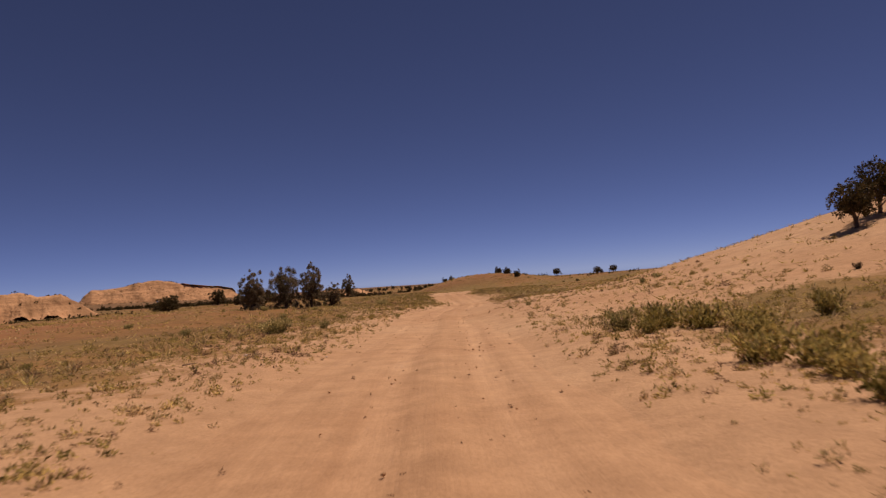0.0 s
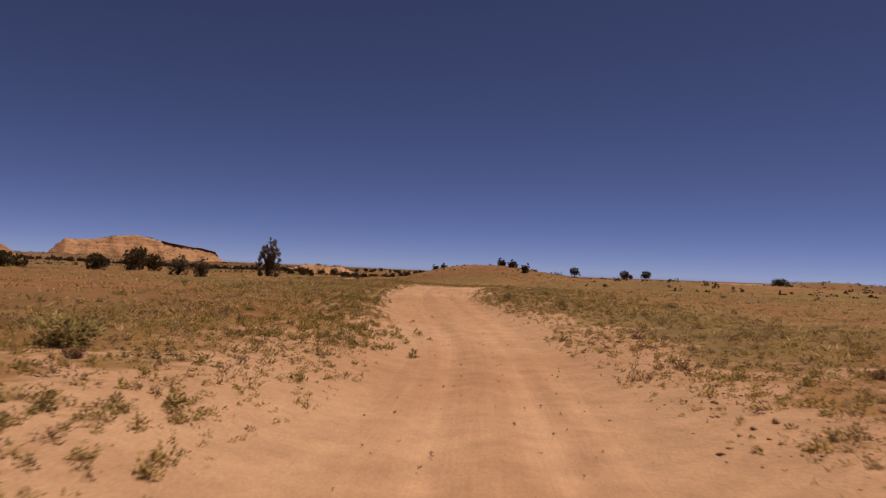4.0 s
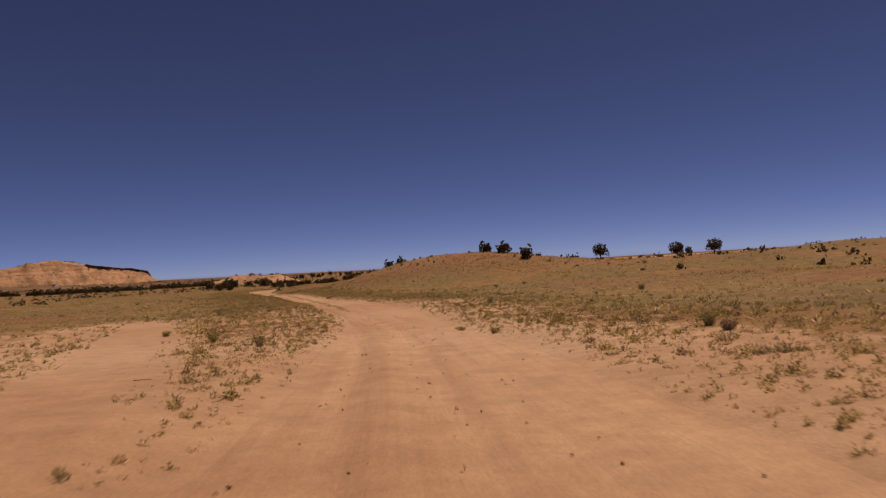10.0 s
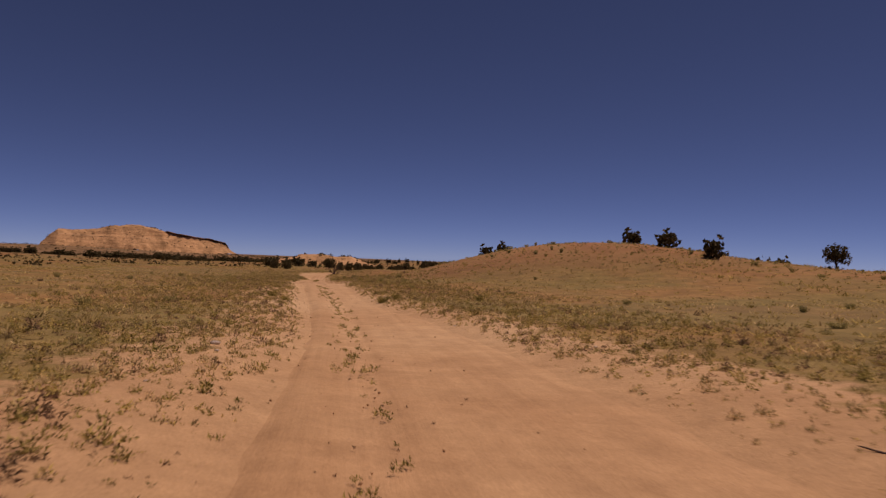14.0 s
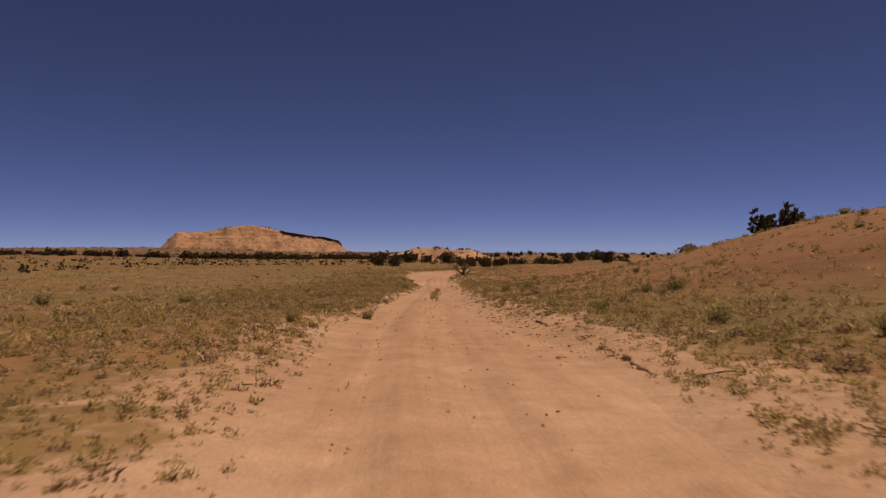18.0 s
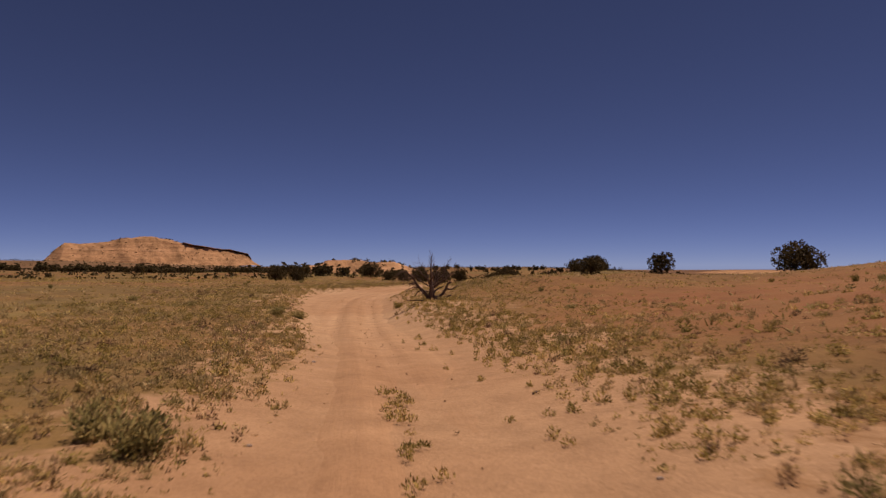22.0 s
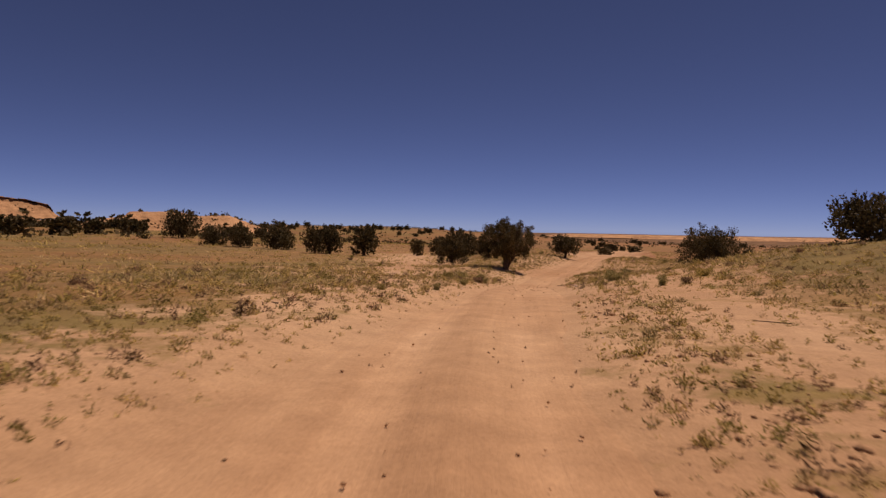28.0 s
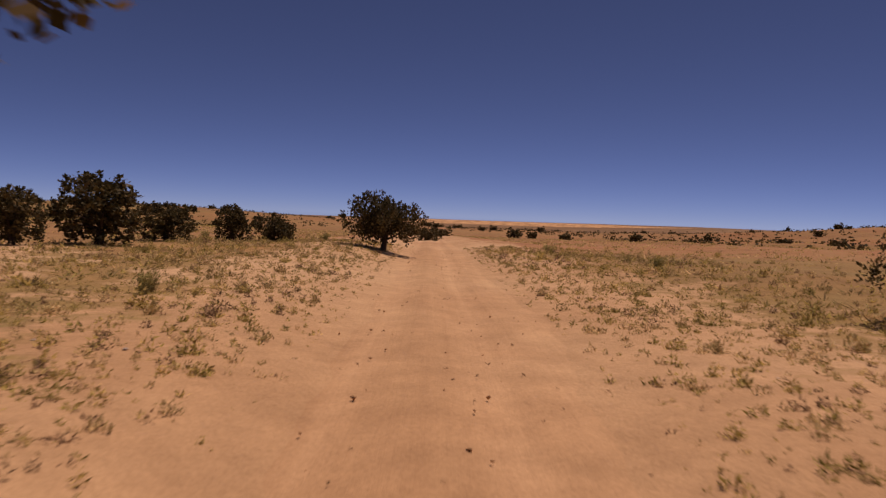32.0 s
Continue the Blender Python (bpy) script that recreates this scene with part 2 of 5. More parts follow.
M_BARK = bark_material("juniper_bark", (0.060, 0.038, 0.026), (0.150, 0.100, 0.070))
M_DEAD = bark_material("weathered_dead_wood", (0.070, 0.042, 0.030), (0.190, 0.125, 0.090))
M_STONE = bark_material("pale_stone", (0.42, 0.30, 0.21), (0.62, 0.50, 0.40))


# ---- mesh helpers ----
def mesh_from(name, verts, faces, mats, smooth=False, index=None):
    """A mesh from arrays: verts n x 3, faces m x k of one size."""
    verts, faces = np.asarray(verts, np.float32), np.asarray(faces, np.int32)
    me = bpy.data.meshes.new(name)
    me.vertices.add(len(verts))
    me.vertices.foreach_set("co", verts.ravel())
    k = faces.shape[1]
    me.loops.add(faces.size)
    me.loops.foreach_set("vertex_index", faces.ravel())
    me.polygons.add(len(faces))
    me.polygons.foreach_set("loop_start", np.arange(0, faces.size, k, dtype=np.int32))
    me.polygons.foreach_set("loop_total", np.full(len(faces), k, np.int32))
    if index is not None:
        me.polygons.foreach_set("material_index", np.asarray(index, np.int32))
    if smooth:
        me.polygons.foreach_set("use_smooth", np.ones(len(faces), bool))
    for m in (mats if isinstance(mats, (list, tuple)) else [mats]):
        me.materials.append(m)
    me.update(calc_edges=True)
    return me


def grid_faces(rows, cols):
    a = (np.arange(rows - 1)[:, None] * cols + np.arange(cols - 1)[None]).ravel()
    return np.stack([a, a + 1, a + cols + 1, a + cols], -1)


def part(name, me, parent, label=""):
    ob = new(name, me)
    ob.parent = parent
    if label:
        tagged(ob, label)
    return ob


def tube(points, radii, sides=6, seed=0, rough=0.0):
    """Vertices and quads of a tapered limb along points."""
    rg = np.random.default_rng(seed)
    pts, radii = np.asarray(points, float), np.asarray(radii, float)
    pts, radii = np.concatenate([pts[:1], pts, pts[-1:]]), np.concatenate([[0.0], radii, [0.0]])
    d = np.gradient(pts, axis=0)
    d[0], d[-1] = d[1], d[-2]
    d /= np.linalg.norm(d, axis=1, keepdims=True) + 1e-9
    ref = np.array([0.31, 0.95, 0.05]) if abs(d[0] @ (0.31, 0.95, 0.05)) < 0.9 else np.array([1.0, 0, 0])
    u = np.cross(d, ref)
    u /= np.linalg.norm(u, axis=1, keepdims=True) + 1e-9
    w = np.cross(d, u)
    a = np.arange(sides) / sides * 2 * np.pi
    r = radii[:, None] * (1 + rough * rg.uniform(-1, 1, (len(pts), sides)))
    v = pts[:, None] + r[..., None] * (np.cos(a)[None, :, None] * u[:, None] + np.sin(a)[None, :, None] * w[:, None])
    i = np.arange(len(pts) - 1)[:, None] * sides
    j = np.arange(sides)[None]
    f = np.stack([i + j, i + (j + 1) % sides, i + sides + (j + 1) % sides, i + sides + j], -1).reshape(-1, 4)
    return v.reshape(-1, 3), f


def joined(pieces):
    vs, fs, n = [], [], 0
    for v, f in pieces:
        vs.append(v)
        fs.append(f + n)
        n += len(v)
    return np.concatenate(vs), np.concatenate(fs)


def fbm(x, y, seed, octaves=4, scale=1.0):
    """Smooth value noise on arrays, about -1 to 1."""
    out, amp, tot = np.zeros(np.shape(x)), 1.0, 0.0
    for o in range(octaves):
        fx, fy = x * scale, y * scale
        ix, iy = np.floor(fx).astype(np.int64), np.floor(fy).astype(np.int64)
        tx, ty = fx - ix, fy - iy
        tx, ty = tx * tx * (3 - 2 * tx), ty * ty * (3 - 2 * ty)

        def at(a, b):
            h = (a * 374761393 + b * 668265263 + (seed + o) * 974634721) & 0x7FFFFFFF
            h = ((h ^ (h >> 13)) * 1274126177) & 0x7FFFFFFF
            return ((h ^ (h >> 16)) & 0xFFFF) / 32767.5 - 1

        v = (at(ix, iy) * (1 - tx) + at(ix + 1, iy) * tx) * (1 - ty) + (at(ix, iy + 1) * (1 - tx) + at(ix + 1, iy + 1) * tx) * ty
        out, tot, amp, scale = out + amp * v, tot + amp, amp * 0.5, scale * 2.03
    return out / tot


# ---- the lie of the land ----

ROAD = [
    (0.44, -13.99, -0.01),
    (0.00, 0.00, 0.01),
    (-0.43, 13.51, 0.02),
    (-0.30, 27.30, -0.22),
    (-0.19, 40.86, -0.28),
    (1.29, 73.85, -1.06),
    (-0.02, 87.62, -0.60),
    (-0.49, 101.49, -0.60),
    (-0.35, 114.84, -0.75),
    (0.07, 127.80, -0.83),
    (0.04, 140.92, -1.08),
    (-0.53, 154.04, -1.49),
    (-2.38, 173.14, -2.13),
    (-8.83, 208.24, -2.90),
    (-14.24, 230.28, -3.13),
    (-19.40, 250.62, -3.38),
    (-23.89, 267.95, -3.89),
    (-27.87, 286.44, -4.50),
    (-31.69, 305.21, -5.02),
    (-35.63, 322.25, -5.46),
    (-40.25, 346.04, -5.53),
    (-39.98, 365.75, -5.48),
    (-36.36, 383.88, -5.66),
    (-33.15, 395.29, -6.26),
    (-30.50, 403.03, -6.82),
    (-27.08, 412.13, -7.01),
    (-19.90, 428.64, -7.16),
    (-9.13, 453.40, -7.26),
    (20.79, 522.17, -9.01),
    (76.63, 650.55, -12.51),
]
WIDTH_S = [25, 40, 74, 96, 103, 145, 165, 175, 183, 190, 197, 210, 222, 232, 239, 251, 264, 270, 277, 288, 302, 320, 330, 342, 372, 392, 405, 421, 431, 441]
WIDTH_L = [2.77, 2.44, 2.36, 2.01, 2.23, 2.57, 1.60, 1.30, 0.85, 0.60, 0.55, 0.55, 0.65, 0.90, 1.10, 1.05, 1.40, 1.70, 1.90, 1.40, 1.21, 0.77, 0.67, 1.66, 4.66, 2.42, 0.96, 0.64, 1.03, 1.40]
WIDTH_R = [2.36, 2.29, 2.93, 2.23, 2.07, 4.2, 3.7, 3.6, 3.7, 4.5, 4.8, 5.0, 4.4, 3.3, 2.90, 2.97, 3.00, 3.30, 3.50, 2.9, 2.46, 2.43, 3.14, 2.48, 2.23, 1.66, 2.34, 1.93, 1.59, 2.03]
# level of the country round about
LEVELS = [
    (376, 1347, -35.4),
    (257, 861, -17.9),
    (120, 530, -8.6),
    (102, 269, -0.8),
    (-76, 231, -1.3),
    (-67, 345, -4.4),
    (-64, 472, -6.5),
    (-114, 565, -6.0),
    (-48, 445, -7.2),
    (-3, 360, -4.0),
    (4, 349, -2.3),
    (-21, 388, -3.8),
    (-22, 359, -3.9),
    (-20, 135, 0.7),
    (-15, 62, 0.7),
    (-11, 420, -6.8),
    (616, 1378, -16.0),
    (845, 1237, -10.0),
    (-78, 1070, -7.2),
    (-267, 504, -3.6),
    (-278, 723, -5.4),
    (-81, 912, -6.3),
    (-489, 849, 0.4),
    (-349, 655, -6.6),
    (330, 560, -1.5),
    (230, 480, 1.5),
    (798, 1959, -20.0),
    (-70, 897, -4.3),
    (454, 2077, -24.0),
    (1700, 2100, -24.0),
    (700, 2700, -50.0),
]
# middle, half-widths, turn, flatness and height of each rise
HILLS = [
    (13, 304, 25, 30, 0, 1.3, 6.3),
    (50, 281, 34, 36, 0, 1.2, 2.6),
    (38, 44, 21, 27, 0, 1.2, 6.2),
    (-17, 390, 9, 16, 0, 1.3, 1.5),
]
# side tracks: half-width, then places along them
SIDE = [
    (1.2, [(-0.9, 127), (-2.2, 133.9), (-4.7, 142.8), (-7.6, 153.0), (-10.7, 163.5), (-15, 178)]),
    (0.45, [(-37.6, 396), (-37.6, 405.1), (-36.6, 411.2), (-34.6, 426.1), (-33.5, 440)]),
    (0.35, [(-36.2, 358), (-35.8, 363.1), (-34.0, 370.4), (-31.0, 384.2), (-27.0, 396)]),
]
BARE = [(14, 40, 16, 0.9), (5, 30, 7, 0.5)]
# x, y, reach and height of the ground at single trees
PINS = [
    (-27.5, 345.0, 8, -3.7),
    (-32.7, 326.9, 7, -4.55), (-29.5, 413.0, 5, -6.55), (-31.6, 423.4, 6, -7.05), (-14.6, 62.0, 13, 0.15), (-11.4, 420.5, 9, -7.1), (-16.4, 442.0, 6, -6.88),
    (-20.3, 391, 10, -4.0), (-21.7, 358.6, 8, -3.8), (-15.5, 358.5, 7, -3.7), (-2.9, 360.0, 14, -3.6), (4.3, 349.0, 10, -2.4),
]
# pale crust on the road: middle and half-widths
PALE = [(-38.1, 340.0, 1.1, 1.6), (-38.3, 334.3, 0.6, 1.3), (-36.8, 333.0, 1.0, 1.0)]
# reddish soil: middle, half-widths and amount
RED = [(13, 304, 32, 28, 0.85), (-8, 322, 20, 24, 0.80), (8, 335, 34, 24, 0.7), (-45, 75, 26, 40, 0.7), (30, 475, 75, 55, 0.95), (50, 281, 30, 30, 0.35)]
BANK = 0.22
GRID = 0.9


def spline(points, step):
    """A smooth line through points, in even steps of about that many metres."""
    p = np.asarray(points, float)
    p = np.vstack([2 * p[0] - p[1], p, 2 * p[-1] - p[-2]])
    out = []
    for i in range(1, len(p) - 2):
        n = max(2, int(np.linalg.norm(p[i + 1] - p[i]) / step))
        t = (np.arange(n) / n)[:, None]
        a, b, c, d = p[i - 1], p[i], p[i + 1], p[i + 2]
        out.append(0.5 * (2 * b + (c - a) * t + (2 * a - 5 * b + 4 * c - d) * t**2 + (3 * b - a - 3 * c + d) * t**3))
    out.append(p[-2][None])
    return np.concatenate(out)


LINE = spline(ROAD, 1.0)
LINE_S = np.r_[0, np.cumsum(np.hypot(*np.diff(LINE[:, :2], axis=0).T))]
LINE_D = np.gradient(LINE[:, :2], axis=0)
LINE_D /= np.linalg.norm(LINE_D, axis=1, keepdims=True)


def road_at(x, y):
    """Along and across the road (positive to its right) and the road's height there, for arrays."""
    x, y = np.asarray(x, float).ravel(), np.asarray(y, float).ravel()
    s, d, z = np.empty(len(x)), np.empty(len(x)), np.empty(len(x))
    for k in range(0, len(x), 20000):
        px_, py_ = x[k:k + 20000], y[k:k + 20000]
        coarse = LINE[::6]
        i = ((px_[:, None] - coarse[None, :, 0]) ** 2 + (py_[:, None] - coarse[None, :, 1]) ** 2).argmin(1) * 6
        best, bd = i.copy(), np.full(len(i), 1e18)
        for o in range(-6, 7):
            j = np.clip(i + o, 0, len(LINE) - 1)
            q = (px_ - LINE[j, 0]) ** 2 + (py_ - LINE[j, 1]) ** 2
            best, bd = np.where(q < bd, j, best), np.minimum(q, bd)
        dx, dy = px_ - LINE[best, 0], py_ - LINE[best, 1]
        along = dx * LINE_D[best, 0] + dy * LINE_D[best, 1]
        s[k:k + 20000] = LINE_S[best] + along
        d[k:k + 20000] = np.where(np.abs(along) > 3, np.sign(dx * LINE_D[best, 1] - dy * LINE_D[best, 0]) * np.sqrt(bd), dx * LINE_D[best, 1] - dy * LINE_D[best, 0])
        z[k:k + 20000] = np.interp(s[k:k + 20000], LINE_S, LINE[:, 2])
    return s, d, z


def bell(x, y, cx, cy, rx, ry, turn, flat):
    c, s_ = math.cos(radians(turn)), math.sin(radians(turn))
    u, v = ((x - cx) * c + (y - cy) * s_) / rx, (-(x - cx) * s_ + (y - cy) * c) / ry
    return np.exp(-((u * u + v * v) ** flat))


def half_width(s, side):
    """How far the bare road reaches to the left (-1) or right (1) of its line."""
    w = np.interp(s, WIDTH_S, WIDTH_L if side < 0 else WIDTH_R)
    return w + 0.30 * fbm(s, s * 0 + side * 7.3, 31, 3, 0.11) + 0.16 * fbm(s, s * 0 + side * 3.1, 33, 3, 0.7)


def land(x, y):
    """Height of the land, and how much scrub covers it."""
    shape = np.shape(x)
    x, y = np.asarray(x, float).ravel(), np.asarray(y, float).ravel()
    s, d, zr = road_at(x, y)
    ctrl = np.concatenate([LINE[::12], LEVELS])
    num, den = np.zeros(len(x)), np.zeros(len(x))
    for c in ctrl:
        w = (1 + 5 * (math.hypot(c[0] + 15, c[1] - 220) > 420)) / ((x - c[0]) ** 2 + (y - c[1]) ** 2 + 25.0**2) ** 1.5
        num, den = num + w * c[2], den + w
    far = np.abs(d)
    z = num / den
    k = np.exp(-((far / 14.0) ** 2))
    z = z * (1 - k) + zr * k
    z = z + np.clip((far - 6) / 60, 0, 1) * (0.9 * fbm(x, y, 3, 4, 0.012) + 0.35 * fbm(x, y, 5, 3, 0.05))
    z = z + np.clip((far - 250) / 900, 0, 1) * 3.0 * fbm(x, y, 9, 4, 0.0016)
    for cx, cy, rx, ry, turn, flat, h in HILLS:
        z = z + h * bell(x, y, cx, cy, rx, ry, turn, flat)
    lift = np.zeros(len(x))
    for (px_, py_, pr_, _), g in zip(PINS, PIN_GAIN):
        lift = lift + g * np.exp(-((x - px_) ** 2 + (y - py_) ** 2) / pr_**2)
    z = z + lift * np.clip((far - 1.6) / 2.0, 0, 1)
    wl, wr = half_width(s, -1), half_width(s, 1)
    edge = np.where(d < 0, -d - wl, d - wr)
    open_ = edge.copy()
    for half, way in SIDE:
        line = spline([(a, b, 0) for a, b in way], 1.5)
        near = np.full(len(x), 1e9)
        for c in line:
            near = np.minimum(near, (x - c[0]) ** 2 + (y - c[1]) ** 2)
        open_ = np.minimum(open_, np.sqrt(near) - half - 0.25 * fbm(x, y, 61, 2, 0.5))
    rise = np.clip((edge + 0.25) / 1.7, 0, 1)
    z = z + rise**2 * (3 - 2 * rise) * (BANK * (1 + 0.5 * fbm(x, y, 21, 3, 0.12)))
    z = z + np.clip((open_ - 0.2) / 2.5, 0, 1) * (0.10 * fbm(x, y, 12, 3, 0.45) + 0.035 * fbm(x, y, 14, 2, 1.7))
    z = z - np.clip(-edge / 0.9, 0, 1) ** 1.6 * 0.12 * (np.abs(d) < 9)
    cover = np.clip((open_ - np.where((s > 205) & (s < 350), 1.2, 1.8)) / np.where((s > 205) & (s < 350), 4.5, 6.5), -0.9, 1) * 0.62 + 0.34 * fbm(x, y, 41, 4, 0.05) - 0.10
    cover = np.where(far > 60, np.maximum(cover, 0.45), cover)
    cover = np.where(far > 220, np.maximum(cover, 0.75), cover) + 0.75 * np.clip((far - 180) / 320, 0, 1)
    for cx, cy, r, amount in BARE:
        cover = cover - amount * np.exp(-(((x - cx) ** 2 + (y - cy) ** 2) / r**2) ** 2)
    return z.reshape(shape), cover.reshape(shape), np.minimum(edge, open_).reshape(shape), s.reshape(shape), d.reshape(shape)


def land_z(x, y):
    return float(land(np.array([x]), np.array([y]))[0][0])


# rises and hollows at the feet of single trees
PIN_GAIN = [0.0] * len(PINS)
_pins = np.array(PINS)
_bell = np.exp(-((_pins[:, None, 0] - _pins[None, :, 0]) ** 2 + (_pins[:, None, 1] - _pins[None, :, 1]) ** 2) / _pins[None, :, 2] ** 2)
_bell = _bell * np.clip((np.abs(road_at(_pins[:, 0], _pins[:, 1])[1]) - 1.6) / 2.0, 0.25, 1)[:, None]
PIN_GAIN = list(np.linalg.solve(_bell, _pins[:, 3] - land(_pins[:, 0], _pins[:, 1])[0]))


def lines(lo, hi, fine, reach, grow=1.16):
    mid = list(np.arange(lo, hi + fine * 0.5, fine))
    step, out = fine, [hi]
    while out[-1] < hi + reach:
        step *= grow
        out.append(out[-1] + step)
    step, low = fine, [lo]
    while low[-1] > lo - reach:
        step *= grow
        low.append(low[-1] - step)
    return np.array(low[:0:-1] + mid + out[1:])


def ground_z(x, y):
    """Height of the built ground sheet, between the points of its grid."""
    x, y = np.asarray(x, float), np.asarray(y, float)
    i = np.clip(np.searchsorted(SHEET["x"], x) - 1, 0, len(SHEET["x"]) - 2)
    j = np.clip(np.searchsorted(SHEET["y"], y) - 1, 0, len(SHEET["y"]) - 2)
    u = (x - SHEET["x"][i]) / (SHEET["x"][i + 1] - SHEET["x"][i])
    v = (y - SHEET["y"][j]) / (SHEET["y"][j + 1] - SHEET["y"][j])
    z = SHEET["z"]
    return (z[j, i] * (1 - u) + z[j, i + 1] * u) * (1 - v) + (z[j + 1, i] * (1 - u) + z[j + 1, i + 1] * u) * v


SHEET = {}


def build_ground():
    gx = lines(LINE[:, 0].min() - 22, LINE[:, 0].max() + 26, GRID, 3300)
    gy = lines(-6.0, LINE[:, 1].max() + 8, GRID, 3300)
    xx, yy = np.meshgrid(gx, gy)
    z, cover, edge, s, d = land(xx, yy)
    SHEET.update(x=gx, y=gy, z=z)
    me = mesh_from("ground", np.stack([xx, yy, z], -1).reshape(-1, 3), grid_faces(len(gy), len(gx)), M_GROUND, True)
    at = me.attributes.new("cover", "FLOAT", "POINT")
    at.data.foreach_set("value", cover.ravel().astype(np.float32))
    red = 0.55 * np.clip((yy - 440) / 80, 0, 1) * np.clip((xx + 20) / 60, 0, 1)
    for cx, cy, rx, ry, amount in RED:
        red = np.maximum(red, amount * np.exp(-(((xx - cx) / rx) ** 2 + ((yy - cy) / ry) ** 2) ** 1.5))
    at = me.attributes.new("red", "FLOAT", "POINT")
    at.data.foreach_set("value", np.clip(red * (1 + 0.6 * fbm(xx, yy, 91, 4, 0.06)), 0, 1).ravel().astype(np.float32))
    tagged(new("ground", me), "pale orange desert sand with dry scrub patches", "ground", kind="structure")


def build_road():
    s = np.arange(-8.0, LINE_S[-1] - 2.0, 0.7)
    u = np.linspace(-1, 1, 49)
    x0 = np.interp(s, LINE_S, LINE[:, 0]) + np.minimum(s, 0) * LINE_D[0, 0]
    y0 = np.interp(s, LINE_S, LINE[:, 1]) + np.minimum(s, 0) * LINE_D[0, 1]
    z0 = np.interp(s, LINE_S, LINE[:, 2])
    dx, dy = np.interp(s, LINE_S, LINE_D[:, 0]), np.interp(s, LINE_S, LINE_D[:, 1])
    wl, wr = half_width(s, -1) + 0.35, half_width(s, 1) + 0.35
    d = np.where(u[None] < 0, u[None] * wl[:, None], u[None] * wr[:, None])
    x, y = x0[:, None] + d * dy[:, None], y0[:, None] - d * dx[:, None]
    sway = 0.18 * fbm(s, s * 0, 51, 2, 0.04)[:, None]
    deep = (0.5 + 0.5 * fbm(s, s * 0 + 3, 52, 2, 0.03))[:, None]
    z = z0[:, None] + 0 * d
    for c in (-0.85, 0.80):
        z = z - 0.036 * (0.5 + deep) * np.exp(-(((d - c - sway) / 0.42) ** 2)) + 0.012 * np.exp(-(((d - c - sway - 0.55) / 0.22) ** 2))
    z = z + 0.045 * np.exp(-((d / 0.35) ** 2)) + 0.02 * fbm(x, y, 55, 3, 0.8) + 0.010 * fbm(x, y, 56, 2, 3.1)
    lift = np.clip((np.abs(d) - np.where(d < 0, wl, wr)[:, None] if d.ndim == 1 else np.abs(d) - np.where(d < 0, wl[:, None], wr[:, None]) + 1.2) / 1.2, 0, 1)
    z = z - 0.05 * lift**2 + 0.022 * lift * fbm(x, y, 57, 3, 0.45)
    me = mesh_from("road", np.stack([x, y, z], -1).reshape(-1, 3), grid_faces(len(s), len(u)), M_ROAD, True)
    uv = me.uv_layers.new(name="UVMap")
    vi = np.empty(len(me.loops), np.int32)
    me.loops.foreach_get("vertex_index", vi)
    flat = np.stack([(d - sway).ravel()[vi], np.repeat(s, len(u))[vi]], -1).astype(np.float32)
    uv.data.foreach_set("uv", flat.ravel())
    crust = np.zeros(x.shape)
    for cx, cy, rx, ry in PALE:
        crust = np.maximum(crust, np.exp(-(((x - cx) / rx) ** 2 + ((y - cy) / ry) ** 2)))
    at = me.attributes.new("pale", "FLOAT", "POINT")
    at.data.foreach_set("value", crust.ravel().astype(np.float32))
    me.flip_normals()
    tagged(new("road", me), "sandy two-track desert road with shallow wheel ruts", "road", kind="structure")


def cut_bank(s0, s1, side, high, seed):
    """A small eroded sand scarp along the road's edge, with a ragged lip."""
    s = np.arange(s0, s1, 0.10)
    fade = np.clip(np.minimum(s - s0, s1 - s) / 2.0, 0, 1)
    h = high * fade * np.clip(0.45 + 2.0 * fbm(s, s * 0, seed, 3, 0.45), 0.0, 1.2) + 0.002
    w = half_width(s, side) + 0.30 + 0.34 * fbm(s, s * 0 + 5, seed + 1, 4, 0.5)
    lx, ly, lz = (np.interp(s, LINE_S, LINE[:, k]) for k in range(3))
    dx, dy = np.interp(s, LINE_S, LINE_D[:, 0]), np.interp(s, LINE_S, LINE_D[:, 1])
    jag = 0.12 * fbm(s, s * 0 + 2, seed + 5, 3, 4.0)
    h = h * (1 + 0.5 * fbm(s, s * 0 + 4, seed + 6, 2, 5.0))
    rows = []
    for e, up in ((-0.25, -0.06), (-0.03, 0.0), (0.02, 0.3), (0.03, 0.66), (0.02, 0.93), (0.08, 1.05), (0.30, 1.05), (0.8, 1.1), (1.5, 0.9)):
        d = side * (w + e + jag * (0.2 < up < 1.1) + 0.05 * fbm(s, s * 0 + e * 40, seed + 2, 2, 2.3))
        x, y = lx + d * dy, ly - d * dx
        z = lz + h * up + 0.02 * fbm(s, s * 0 + up * 9, seed + 3, 3, 1.7)
        if e >= 0.2:
            z = np.maximum(z, land(x, y)[0] + 0.02) if e < 1.4 else land(x, y)[0] - 0.06
        rows.append(np.stack([x, y, z], -1))
    v = np.stack(rows, 1).reshape(-1, 3)
    me = mesh_from("eroded_bank", v, grid_faces(len(s), len(rows)), M_GROUND, True)
    at = me.attributes.new("cover", "FLOAT", "POINT")
    at.data.foreach_set("value", np.full(len(v), -0.8, np.float32))
    if side > 0:
        me.flip_normals()
    tagged(new("eroded_bank", me), "low eroded sand bank along the road edge", "bank", kind="structure")


